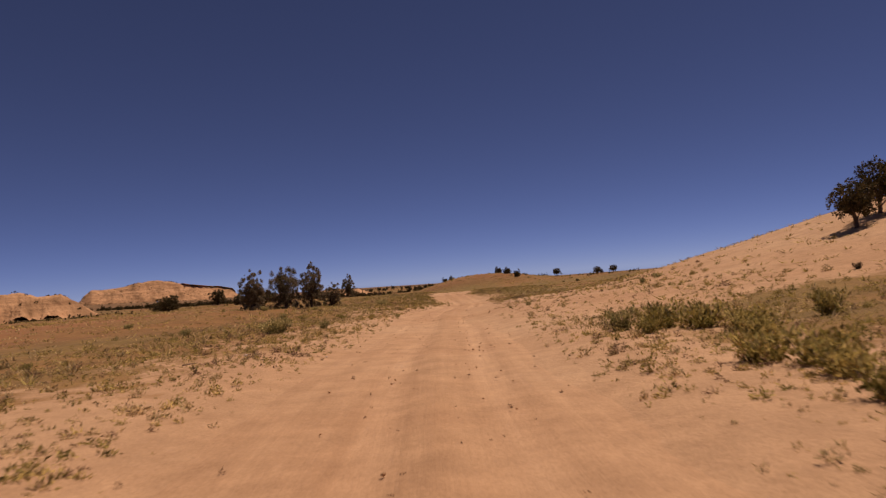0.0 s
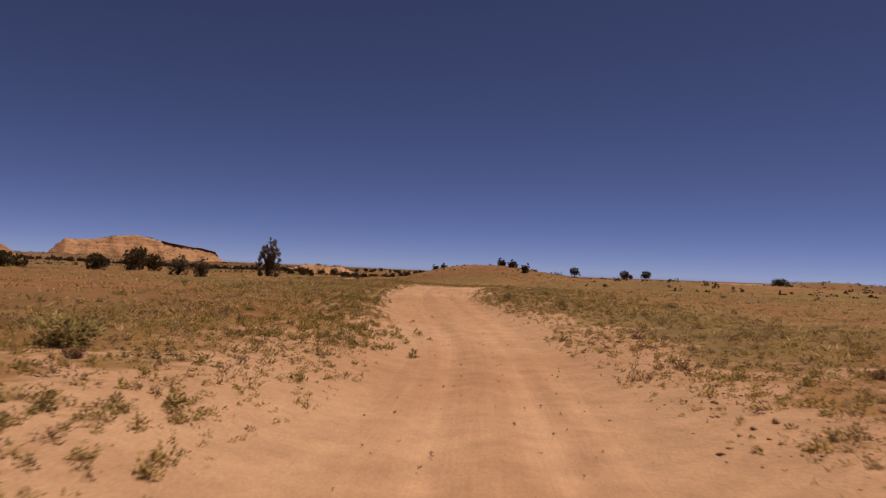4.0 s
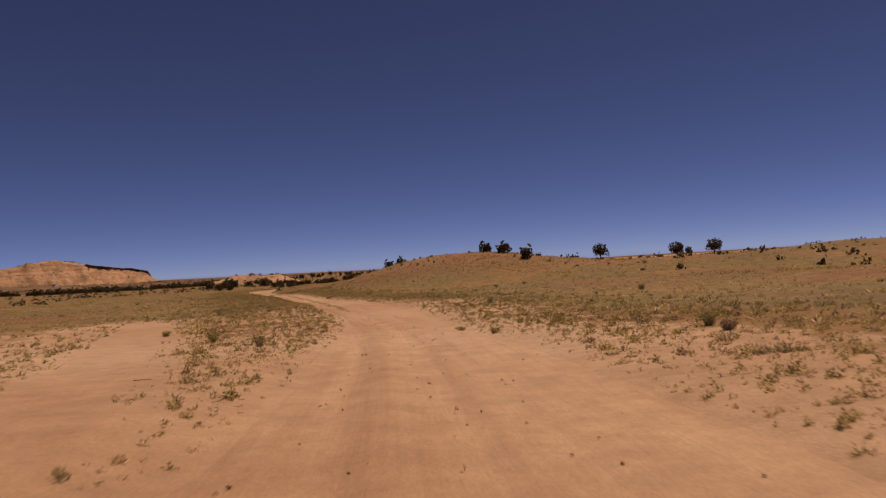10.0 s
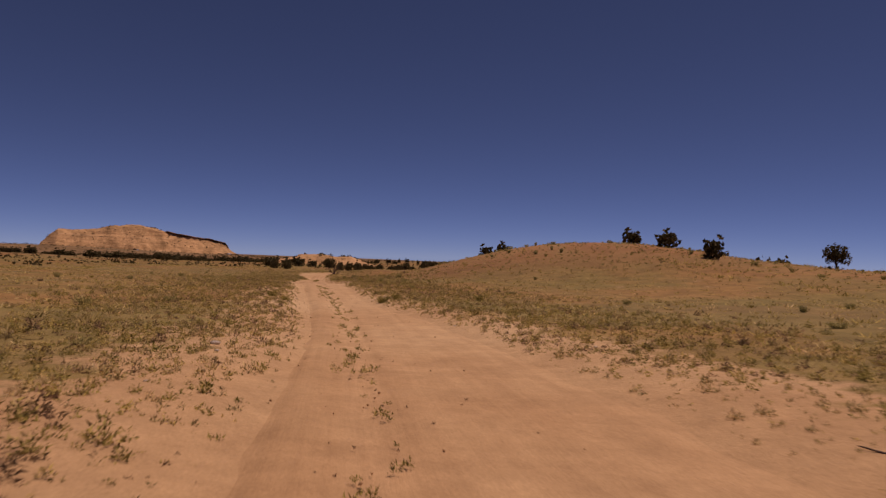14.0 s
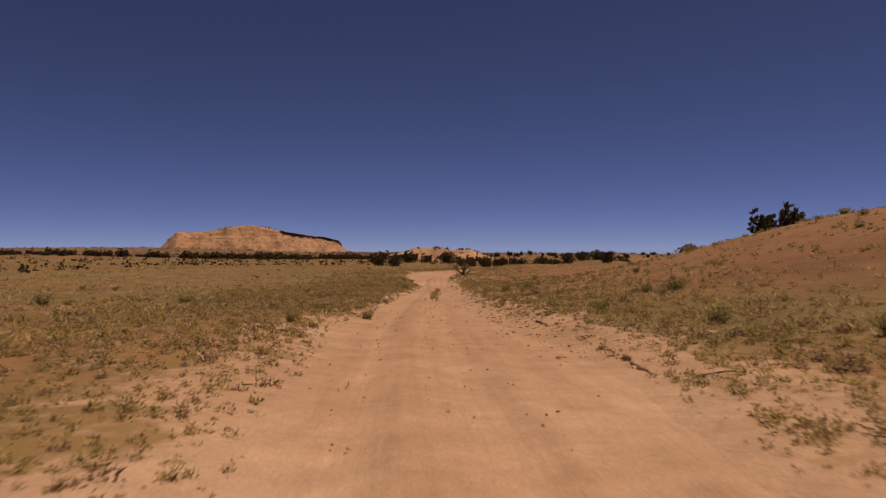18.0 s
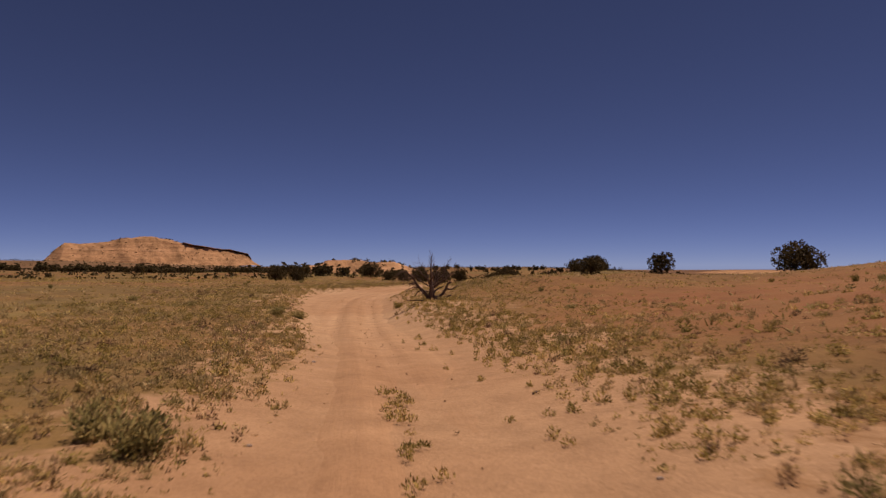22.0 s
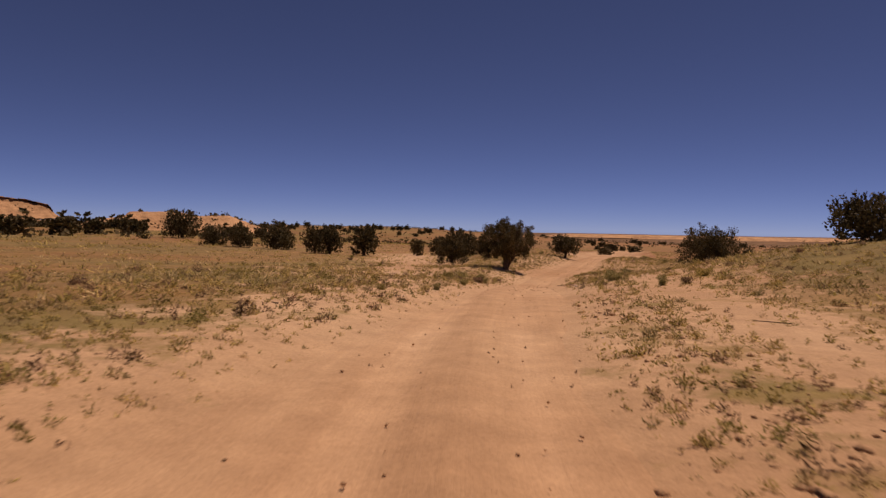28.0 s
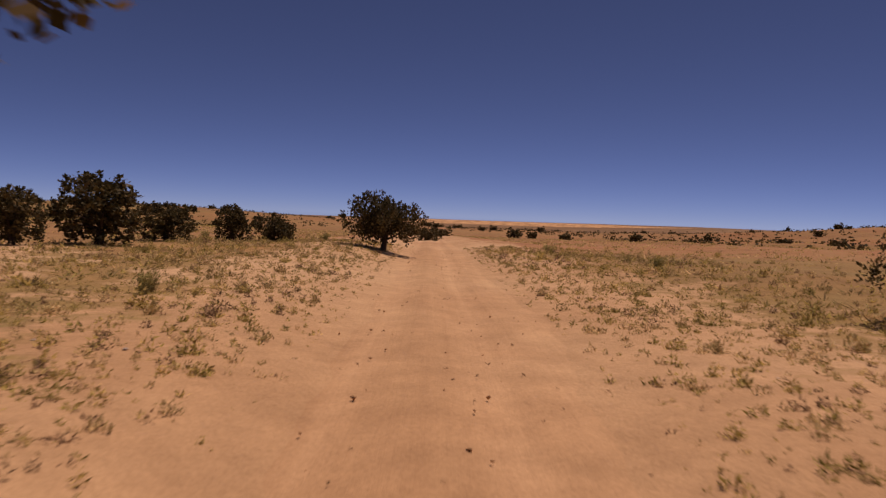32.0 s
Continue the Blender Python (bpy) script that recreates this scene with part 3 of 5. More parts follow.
build_ground()
build_road()
for n, (s0, s1, side, high) in enumerate([(112, 123, 1, 0.13), (270, 292, 1, 0.13), (368, 388, 1, 0.06), (60, 72, 1, 0.08)]):
    cut_bank(s0, s1, side, high, 200 + 7 * n)


# ---- plants ----
def leaf_cloud(rg, centres, spread, count, size, up=0.3, squash=1.0, slim=0.34, fill=0.45):
    """Small pointed leaf sprays, filling a ball about each centre and pointing out of it."""
    n = len(centres) * count
    o = rg.normal(0, 1, (n, 3))
    o /= np.linalg.norm(o, axis=1, keepdims=True)
    rad = np.repeat(np.atleast_1d(spread) * np.ones(len(centres)), count)[:, None] * rg.random((n, 1)) ** fill
    c = np.repeat(centres, count, 0) + o * rad * (1, 1, squash)
    a = o + rg.normal(0, 0.6, (n, 3)) + (0, 0, up)
    a /= np.linalg.norm(a, axis=1, keepdims=True)
    b = np.cross(a, rg.normal(0, 1, (n, 3)))
    b /= np.linalg.norm(b, axis=1, keepdims=True) + 1e-9
    l = size * rg.uniform(0.6, 1.4, (n, 1))
    v = np.stack([c - a * l * 0.5, c + b * l * slim, c + a * l * 0.6, c - b * l * slim], 1).reshape(-1, 3)
    return v, np.arange(4 * n).reshape(-1, 4)


def limb(rg, start, way, length, r0, r1, bend=0.35, steps=6, rise=0.0):
    p, d = [np.array(start, float)], np.array(way, float)
    d /= np.linalg.norm(d)
    for _ in range(steps):
        d = d + rg.normal(0, bend / math.sqrt(steps), 3) + (0, 0, rise / steps)
        d /= np.linalg.norm(d)
        p.append(p[-1] + d * length / steps)
    return np.array(p), np.linspace(r0, r1, steps + 1)


def juniper(label, seed, wide, high, stem=0.9, leaves=2600, leaf=0.16, lobes=9, open_=0.0, foliage=None, category="tree", name="juniper_tree", group="desert junipers", lean=0.0, limbs=9, arms=(), stems=()):
    """A desert juniper: trunk, limbs, and a lumpy crown of leaf sprays. Its foot is at the origin."""
    rg = np.random.default_rng(seed)
    root = new(name)
    tagged(root, label, category, group)
    r0 = 0.034 * high + 0.013 * wide
    trunk_p, trunk_r = limb(rg, (0, 0, -0.15), (lean, 0, 1), stem + 0.35 * high + 0.15, r0 * 1.15, r0 * 0.55, 0.3, 7)
    part("trunk", mesh_from("trunk", *tube(trunk_p, trunk_r, 9, seed, 0.14), M_BARK, True), root, "shaggy grey-brown trunk")
    for way in stems:
        part("trunk", mesh_from("trunk", *tube(*limb(rg, (0, 0, -0.1), way, stem + 0.30 * high, r0 * 0.8, r0 * 0.4, 0.35, 7), 8, seed + 1, 0.14), M_BARK, True), root)
    crown = np.array([lean * high * 0.4, 0, stem + (high - stem) * 0.44])
    axes_ = np.array([wide / 2, wide / 2 * 0.95, (high - stem) * 0.62])
    tips = []
    for i in range(lobes):
        a = i / lobes * 2 * np.pi + rg.uniform(-0.3, 0.3)
        e = rg.uniform(-0.45, 0.75)
        tips.append(crown + axes_ * (math.cos(a) * math.cos(e), math.sin(a) * math.cos(e), math.sin(e)) * rg.uniform(0.55, 0.80))
    tips.append(crown + axes_ * (rg.uniform(-0.2, 0.2), rg.uniform(-0.2, 0.2), 0.72))
    for tip in tips[:limbs]:
        k = rg.integers(2, 6)
        s0 = trunk_p[k]
        mid = (s0 + tip) / 2 + rg.normal(0, 0.10 * wide / 3, 3)
        t = np.linspace(0, 1, 6)[:, None]
        pp = s0 * (1 - t) ** 2 + 2 * mid * t * (1 - t) + tip * t**2
        part("limb", mesh_from("limb", *tube(pp, np.linspace(r0 * 0.42, r0 * 0.10, 6), 5, seed, 0.1), M_BARK, True), root)
    n = lobes * 6
    k = np.arange(n) + 0.5
    el, az = np.arcsin(1 - 2 * k / n), k * 2.399963 + seed
    q = np.stack([np.cos(az) * np.cos(el), np.sin(az) * np.cos(el), np.sin(el)], -1)
    broad = np.where(q[:, 2] < 0, np.clip(np.cos(el), 0.05, 1) ** -0.55, 1.0)
    q[:, :2] *= broad[:, None]
    lump = fbm(q[:, 0] * 1.9 + 9 + seed, q[:, 1] * 1.9 + q[:, 2] * 1.3, seed, 2, 1.0)
    q = q * (0.74 + 0.38 * lump + 0.06 * rg.normal(0, 1, n))[:, None]
    rl = 0.080 * wide * rg.uniform(0.6, 1.4, n)
    # upright sprigs that break the outline
    top = rg.permutation(np.where(q[:, 2] > -0.25)[0])[: n // 2]
    sprig = crown + q[top] * axes_ + np.stack([rg.normal(0, 0.4, len(top)), rg.normal(0, 0.4, len(top)), rg.uniform(0.55, 1.0, len(top))], -1) * rl[top, None]
    inner = crown + rg.normal(0, 0.27, (n, 3)) * axes_
    out = np.array([np.array(a) + rg.normal(0, 0.16, 3) for a in arms for _ in range(4)]).reshape(-1, 3)
    clumps = np.concatenate([out, crown + q * axes_, sprig, inner])
    reach = np.concatenate([np.full(len(out), 0.055 * wide), rl, rl[top] * 0.5, rl * 1.3])
    for tip in arms:
        t = np.linspace(0, 1, 6)[:, None]
        pp = trunk_p[5] * (1 - t) ** 2 + 2 * (trunk_p[5] * 0.5 + np.array(tip) * 0.5 + (0, 0, 0.2)) * t * (1 - t) + np.array(tip) * t**2
        part("limb", mesh_from("limb", *tube(pp, np.linspace(r0 * 0.35, r0 * 0.08, 6), 5, seed, 0.1), M_BARK, True), root)
    low = stem * 0.8 + 0.05 * wide * rg.random(len(clumps))
    clumps[:, 2] = np.maximum(clumps[:, 2], low + reach * 0.25)
    if open_:
        keep = rg.random(len(clumps)) > open_
        clumps, reach = clumps[keep], reach[keep]
    count = np.maximum(4, (leaves * reach**2 / np.sum(reach**2) * np.where(np.arange(len(reach)) >= len(reach) - n * (1 - open_), 0.6, 1.25)).astype(int))
    v, f = leaf_cloud(rg, np.repeat(clumps, count, 0), np.repeat(reach, count), 1, leaf, 0.8, fill=0.75)
    part("crown", mesh_from("crown", v, f, foliage or M_JUNIPER), root, "dense leaf sprays in uneven lobes")
    return root


def bush(label, seed, wide, high, mat, leaves=420, leaf=0.06, name="sagebrush", group="roadside brush"):
    """A low rounded desert shrub: stems fanning from its foot, and small leaves."""
    rg = np.random.default_rng(seed)
    root = new(name)
    tagged(root, label, "shrub", group)
    tips = []
    for i in range(13):
        a = i * 2.4
        tilt = math.sqrt((i + 0.5) / 13)
        way = np.array([math.cos(a) * tilt * wide / high * 0.62, math.sin(a) * tilt * wide / high * 0.62, 1.0])
        p, r = limb(rg, (rg.normal(0, 0.03), rg.normal(0, 0.03), -0.03), way, high * rg.uniform(0.62, 0.85) * math.sqrt(1 + tilt * tilt * 0.2), 0.009, 0.003, 0.2, 4)
        if i % 2 == 0:
            part("stem", mesh_from("stem", *tube(p, r, 3, seed), M_DEAD), root)
        tips += [p[-1], p[-2], p[2], (p[1] + p[2]) / 2]
    tips = np.array(tips)
    v, f = leaf_cloud(rg, tips, 0.17 * wide, max(4, leaves // len(tips)), leaf, 1.6, 0.9, 0.2)
    v[:, 2] = np.abs(v[:, 2])
    part("foliage", mesh_from("foliage", v, f, mat), root)
    return root


def tufts(name, label, mat, seed, x, y, z, high, wide, blades, blade_w, splay=0.8):
    """Grass: every tuft a spray of pointed blades. One object for all that nobody could count."""
    rg = np.random.default_rng(seed)
    n = len(x)
    if n == 0:
        return
    h = np.repeat(high, blades) * rg.uniform(0.5, 1.15, n * blades)
    w = np.repeat(wide, blades)
    a = rg.uniform(0, 2 * np.pi, n * blades)
    rad = rg.random(n * blades) ** 0.7
    bx, by = np.repeat(x, blades) + np.cos(a) * rad * w * 0.45, np.repeat(y, blades) + np.sin(a) * rad * w * 0.45
    bz = np.repeat(z, blades) - 0.015
    out = splay * rad * w * rg.uniform(0.4, 1.2, n * blades)
    tx, ty, tz = bx + np.cos(a) * out, by + np.sin(a) * out, bz + h
    b = rg.uniform(0, np.pi, n * blades)
    hw = blade_w * rg.uniform(0.6, 1.4, n * blades)
    v = np.stack([np.stack([bx - np.cos(b) * hw, by - np.sin(b) * hw, bz], -1), np.stack([bx + np.cos(b) * hw, by + np.sin(b) * hw, bz], -1), np.stack([tx, ty, tz], -1)], 1)
    me = mesh_from(name, v.reshape(-1, 3), np.arange(3 * n * blades).reshape(-1, 3), mat)
    tagged(new(name, me), label, "grass", kind="stuff")


def clumps_of(name, label, mat, seed, x, y, z, wide, high, count, up=0.5, leaf=0.25, slim=0.22):
    """Small cushions of narrow leaves, each a half-dome on the sand. One object for all that nobody could count."""
    rg = np.random.default_rng(seed)
    n = len(x) * count
    if n == 0:
        return
    o = rg.normal(0, 1, (n, 3))
    o[:, 2] = np.abs(o[:, 2]) * 0.9
    o /= np.linalg.norm(o, axis=1, keepdims=True)
    w, h = np.repeat(wide, count), np.repeat(high, count)
    size = np.stack([w * 0.5, w * 0.5, h], -1) * np.repeat(rg.uniform(0.7, 1.3, (len(x), 3)), count, 0)
    c = np.stack([np.repeat(x, count), np.repeat(y, count), np.repeat(z, count)], -1) + o * size * (rg.random((n, 1)) ** 0.55) * 0.8
    a = o * 0.7 + rg.normal(0, 0.65, (n, 3)) + (0, 0, up)
    a /= np.linalg.norm(a, axis=1, keepdims=True)
    b = np.cross(a, rg.normal(0, 1, (n, 3)))
    b /= np.linalg.norm(b, axis=1, keepdims=True) + 1e-9
    l = (1.35 * leaf * np.sqrt(w * h) * rg.uniform(0.6, 1.4, n) * (16 / count) ** 0.33)[:, None]
    v = np.stack([c - b * l * slim, c + b * l * slim, c + a * l], 1)
    v[:, :, 2] = np.maximum(v[:, :, 2], np.repeat(z, count)[:, None] - 0.02)
    tagged(new(name, mesh_from(name, v.reshape(-1, 3), np.arange(3 * n).reshape(-1, 3), mat)), label, "weeds", kind="stuff")


def weeds(name, label, mat, seed, x, y, z, wide, leaves, leaf):
    """Low broad-leaved weeds: small leaves close over the sand."""
    rg = np.random.default_rng(seed)
    n = len(x) * leaves
    w = np.repeat(wide, leaves)
    c = np.stack([np.repeat(x, leaves) + rg.normal(0, 0.34, n) * w, np.repeat(y, leaves) + rg.normal(0, 0.34, n) * w, np.repeat(z, leaves) + np.abs(rg.normal(0, 0.30, n)) * w + 0.01], -1)
    a = rg.normal(0, 1, (n, 3)) + (0, 0, 0.6)
    a /= np.linalg.norm(a, axis=1, keepdims=True)
    b = np.cross(a, rg.normal(0, 1, (n, 3)))
    b /= np.linalg.norm(b, axis=1, keepdims=True) + 1e-9
    l = leaf * rg.uniform(0.6, 1.5, (n, 1))
    v = np.stack([c - a * l * 0.5, c + b * l * 0.4, c + a * l * 0.5, c - b * l * 0.4], 1).reshape(-1, 3)
    tagged(new(name, mesh_from(name, v, np.arange(4 * n).reshape(-1, 4), mat)), label, "weeds", kind="stuff")


def scatter(seed, count, lo, hi, near=0.0, last=690.0, power=1.7, first=-4.0):
    """Random places beside the road: count tries, lo to hi metres past its edge, thinned where the land is bare."""
    rg = np.random.default_rng(seed)
    s = rg.uniform(first, last, count)
    side = np.where(rg.random(count) < 0.5, -1, 1)
    e = lo + (hi - lo) * rg.random(count) ** power
    w = np.where(side < 0, half_width(s, -1), half_width(s, 1))
    d = side * (w + e)
    x = np.interp(s, LINE_S, LINE[:, 0]) + d * np.interp(s, LINE_S, LINE_D[:, 1]) + np.minimum(s, 0) * LINE_D[0, 0]
    y = np.interp(s, LINE_S, LINE[:, 1]) - d * np.interp(s, LINE_S, LINE_D[:, 0]) + np.minimum(s, 0) * LINE_D[0, 1]
    z, cover, edge, s2, d2 = land(x, y)
    thick = 1.02 + 0.55 * fbm(x, y, 71, 3, 0.16) + 0.45 * fbm(x, y, 73, 2, 0.6) + 0.35 * np.clip(cover, -0.8, 0.4) - 0.9 * np.clip(-0.25 - cover, 0, 0.6)
    thick = np.where(s2 < 72, thick * 0.72, thick)
    thick = thick * np.clip((edge - 0.05) / 0.9, 0.12 + near, 1)
    thick = np.where((d2 > 0) & (s2 > 298) & (s2 < 352) & (edge > 4.0), thick * 0.3, thick)
    thick = np.where((x > -6) & (y > 425) & (edge > 6), thick * 0.35, thick)
    keep = (rg.random(count) < thick) & (edge > 0.03)
    return x[keep], y[keep], ground_z(x, y)[keep], edge[keep], rg


# ---- mesa, hummock and far country ----
def ridge(lx_share, shape):
    return np.interp(lx_share, [p[0] for p in shape], [p[1] for p in shape])


def butte(name, label, cx, cy, turn, half_long, half_deep, high, foot, seed, shape, brush=0):
    """A sandstone butte: a broken cap over a short cliff and a gullied apron of scree, as one carved mesh. shape: share of the length, share of the height."""
    n_u, n_v = 190, 64
    u, v = np.linspace(-1, 1, n_u)[None, :] + np.zeros((n_v, 1)), np.linspace(-1, 1, n_v)[:, None] + np.zeros((1, n_u))
    top = ridge(u + 0.012 * fbm(u * 30, v * 4, seed, 3, 1.0), shape)
    gully = np.abs(v) * (1 + 0.22 * fbm(u * 5, np.sign(v) * 2 + v, seed + 1, 3, 1.0) + 0.05 * fbm(u * 22, v * 9, seed + 2, 3, 1.0))
    prof = np.interp(gully, [0, 0.28, 0.40, 0.47, 0.70, 1.0], [1.0, 0.97, 0.90, 0.76, 0.40, -0.06])
    h = top * prof
    h = h + 0.006 * np.sin(h * 38 + 2.0 * fbm(u * 5, v * 2, seed + 3, 2, 1.0)) * (h > 0.1) + 0.035 * fbm(u * 26, v * 9, seed + 4, 4, 1.0) * np.clip(top * 3, 0, 1) * np.clip(1.1 - gully, 0, 1)
    lx, ly = u * half_long, v * half_deep * (0.72 + 0.28 * top)
    c, s_ = math.cos(radians(turn)), math.sin(radians(turn))
    place = np.stack([cx + lx * c - ly * s_, cy + lx * s_ + ly * c, foot + high * h], -1)
    ob = tagged(new(name, mesh_from(name, place.reshape(-1, 3), grid_faces(n_v, n_u), M_ROCK)), label, "butte")
    if brush:
        rg = np.random.default_rng(seed + 9)
        spots = place[(np.abs(v) < 0.75) & (top > 0.3)]
        spots = spots[rg.integers(0, len(spots), brush)]
        weeds("butte_brush", "dark brush dotted over the butte", M_JUNIPER, seed + 10, spots[:, 0], spots[:, 1], spots[:, 2], rg.uniform(0.9, 2.2, brush), 10, 0.9)
    return ob


def rim_ledge(cx, cy, turn, half_long, half_deep, high, foot, shape, u0, u1, seed):
    """The dark cap of the butte's shoulder: a broken slab that juts over the cliff."""
    u = np.linspace(u0, u1, 90)
    thick = np.clip(np.minimum(u - u0, u1 - u) / 0.06, 0.05, 1) * (1.1 + 1.3 * fbm(u * 20, u * 0, seed, 3, 1.0))
    z = foot + high * ridge(u, shape) + 0.6 + 0.7 * fbm(u * 25, u * 0 + 3, seed + 1, 3, 1.0)
    c, s_ = math.cos(radians(turn)), math.sin(radians(turn))
    rows = []
    for k, (dv, dz) in enumerate(((-0.34, -1.0), (-0.42, -0.45), (-0.41, 0.0), (-0.25, 0.10), (0.15, 0.05), (0.20, -1.0), (-0.34, -1.0))):
        lx, ly = u * half_long, half_deep * 0.88 * (dv + 0.05 * fbm(u * 30, u * 0 + k % 6, seed + 2, 3, 1.0))
        rows.append(np.stack([cx + lx * c - ly * s_, cy + lx * s_ + ly * c, z + dz * thick], -1))
    me = mesh_from("rim_ledge", np.stack(rows).reshape(-1, 3), grid_faces(len(rows), len(u)), M_ROCK)
    return tagged(new("rim_ledge", me), "dark overhanging rim ledge on the butte shoulder", "rock ledge")


LONG = [(-1, -0.05), (-0.97, 0.20), (-0.88, 0.52), (-0.81, 0.74), (-0.68, 0.70), (-0.45, 0.79), (-0.30, 0.93), (-0.08, 1.0), (0.08, 0.93), (0.33, 0.71), (0.55, 0.60), (0.71, 0.53), (0.86, 0.42), (0.90, 0.22), (1.0, -0.05)]
LOW = [(-1, -0.05), (-0.8, 0.5), (-0.5, 0.7), (-0.45, 0.95), (0.0, 1.0), (0.2, 0.8), (0.5, 0.85), (0.7, 0.5), (1, -0.05)]
butte("sandstone_butte", "long flat-topped orange sandstone butte with ledges", -468, 1144, 26.8, 126, 48, 36, -4.0, 7, LONG, 260)
rim_ledge(-468, 1144, 26.8, 126, 48, 36, -4.0, LONG, 0.24, 0.90, 17)
butte("sandstone_knoll", "low bare sandstone knoll among junipers", -97, 610, 20, 32, 22, 6.4, -7.0, 27, LOW, 40)
butte("far_plateau", "very distant pale plateau rim on the horizon", 980, 1800, -30, 620, 120, 9, -21.0, 47, [(-1, 0), (-0.9, 0.7), (-0.4, 0.85), (0.0, 1.0), (0.3, 0.95), (0.8, 0.85), (1, 0)])
butte("sandstone_butte", "low broken orange sandstone mesa beyond the flat", -222, 365, 30, 36, 22, 14, -4.0, 57, LOW, 30)


# ---- trees ----
def foot(x, y):
    return float(ground_z(np.array([x]), np.array([y]))[0])


def put(ob, x, y, turn, wide=1.0, high=1.0, sink=0.05, label=""):
    """A copy of a plant on the land, scaled."""
    o = copy_thing(ob, pose(x, y, foot(x, y) - sink, 0, 0, turn) @ Matrix.Diagonal((wide, wide, high, 1)))
    if label:
        tagged(o, label)
    return o


def stand(ob, x, y, turn=0.0):
    ob.matrix_basis = pose(x, y, foot(x, y) - 0.05, 0, 0, turn)
    return ob


# the large junipers at the end of the way
stand(juniper("spreading dark juniper with an open trunk beside the track", 1, 3.95, 3.45, 0.78, 60000, 0.062, 15, 0.10, arms=[(-2.15, -0.6, 2.75), (-1.7, -1.2, 2.9), (-2.32, -0.30, 1.98), (-2.25, -0.65, 2.2), (-2.15, 0.05, 1.95), (-2.2, -0.5, 2.45)], stems=[(0.55, 0.2, 1), (-0.45, 0.3, 1)]), -29.5, 413.2, 200)
stand(juniper("rounded dark juniper standing in bare sand", 2, 3.5, 2.9, 0.45, 14000, 0.10, 12, 0.04), -31.6, 423.5, 40)
stand(juniper("broad dark juniper with two tops on the flat", 3, 5.3, 3.8, 0.55, 34000, 0.09, 14, 0.03, stems=[(0.5, -0.3, 1), (-0.5, 0.2, 1)]), -11.0, 420.2, 10)
stand(juniper("umbrella-shaped juniper with a bare stem by the road", 4, 3.7, 2.5, 0.6, 11000, 0.115, 12), -16.4, 441.9, 75)
# three that the rest are copied from
J_A = stand(juniper("compact dark green juniper on dry grass", 5, 3.4, 3.2, 0.2, 5600, 0.155, 10, limbs=6), -38.7, 434.1, 15)
J_B = stand(juniper("low wide dark green juniper on dry grass", 6, 5.0, 3.0, 0.12, 6000, 0.19, 12, limbs=6), -48.1, 446.2, 80)
J_C = stand(juniper("top-heavy juniper with a visible stem on the flat", 7, 3.8, 3.1, 0.9, 5000, 0.16, 10), 42.0, 280.4, 30)
J_D = stand(juniper("small far juniper on the slope", 8, 3.0, 2.3, 0.1, 420, 0.48, 6, limbs=3), 0.2, 315.0, 10)

# x, y, turn, share of width and of height
for x, y, turn, w, h in [(-42.1, 437.8, 60, 0.95, 0.95), (-33.2, 438.5, 140, 0.5, 0.6), (-43.5, 436.6, 200, 0.8, 0.9), (-21.6, 358.2, 20, 0.8, 0.6), (-15.4, 358.1, 300, 0.78, 0.66),
                         (-27.8, 442.2, 90, 1.15, 0.92), (-25.1, 446.5, 10, 0.9, 0.58), (-22.1, 447.5, 50, 0.62, 0.6), (-30.5, 441.2, 250, 0.8, 0.7)]:
    put(J_A, x, y, turn, w, h)
for x, y, turn, w, h in [(-64.5, 473.7, 33, 1.2, 1.3), (-68.7, 423.2, 75, 0.75, 1.0), (-73.2, 425.0, 175, 0.75, 0.95), (-2.9, 359.7, 111, 0.98, 0.9), (-19.8, 391.5, 5, 0.62, 0.62), (-16.8, 392.0, 95, 0.85, 0.72),
                         (-25.0, 367.1, 222, 0.5, 0.42), (4.3, 348.7, 310, 0.65, 0.6), (102.4, 269.7, 10, 1.15, 0.85), (-20.0, 447.6, 80, 0.5, 0.45), (2.7, 481.1, 10, 0.6, 0.5),
                         (-56.0, 452.0, 20, 0.7, 0.8), (-52.5, 449.5, 120, 0.75, 0.85)]:
    put(J_B, x, y, turn, w, h)
for x, y, turn, w, h in [(57.4, 278.1, 120, 1.0, 1.0), (61.8, 270.4, 200, 0.95, 0.95), (58.2, 274.0, 20, 0.45, 0.6), (20.9, 36.4, 50, 0.7, 0.75), (23.0, 37.8, 130, 0.7, 0.9)]:
    put(J_C, x, y, turn, w, h)
for x, y, turn, w, h in [(-2.7, 312.7, 100, 0.9, 0.85), (20.3, 301.4, 40, 1.2, 1.05), (23.2, 291.0, 160, 1.2, 1.0), (26.1, 279.9, 260, 1.0, 1.1)]:
    put(J_D, x, y, turn, w, h)

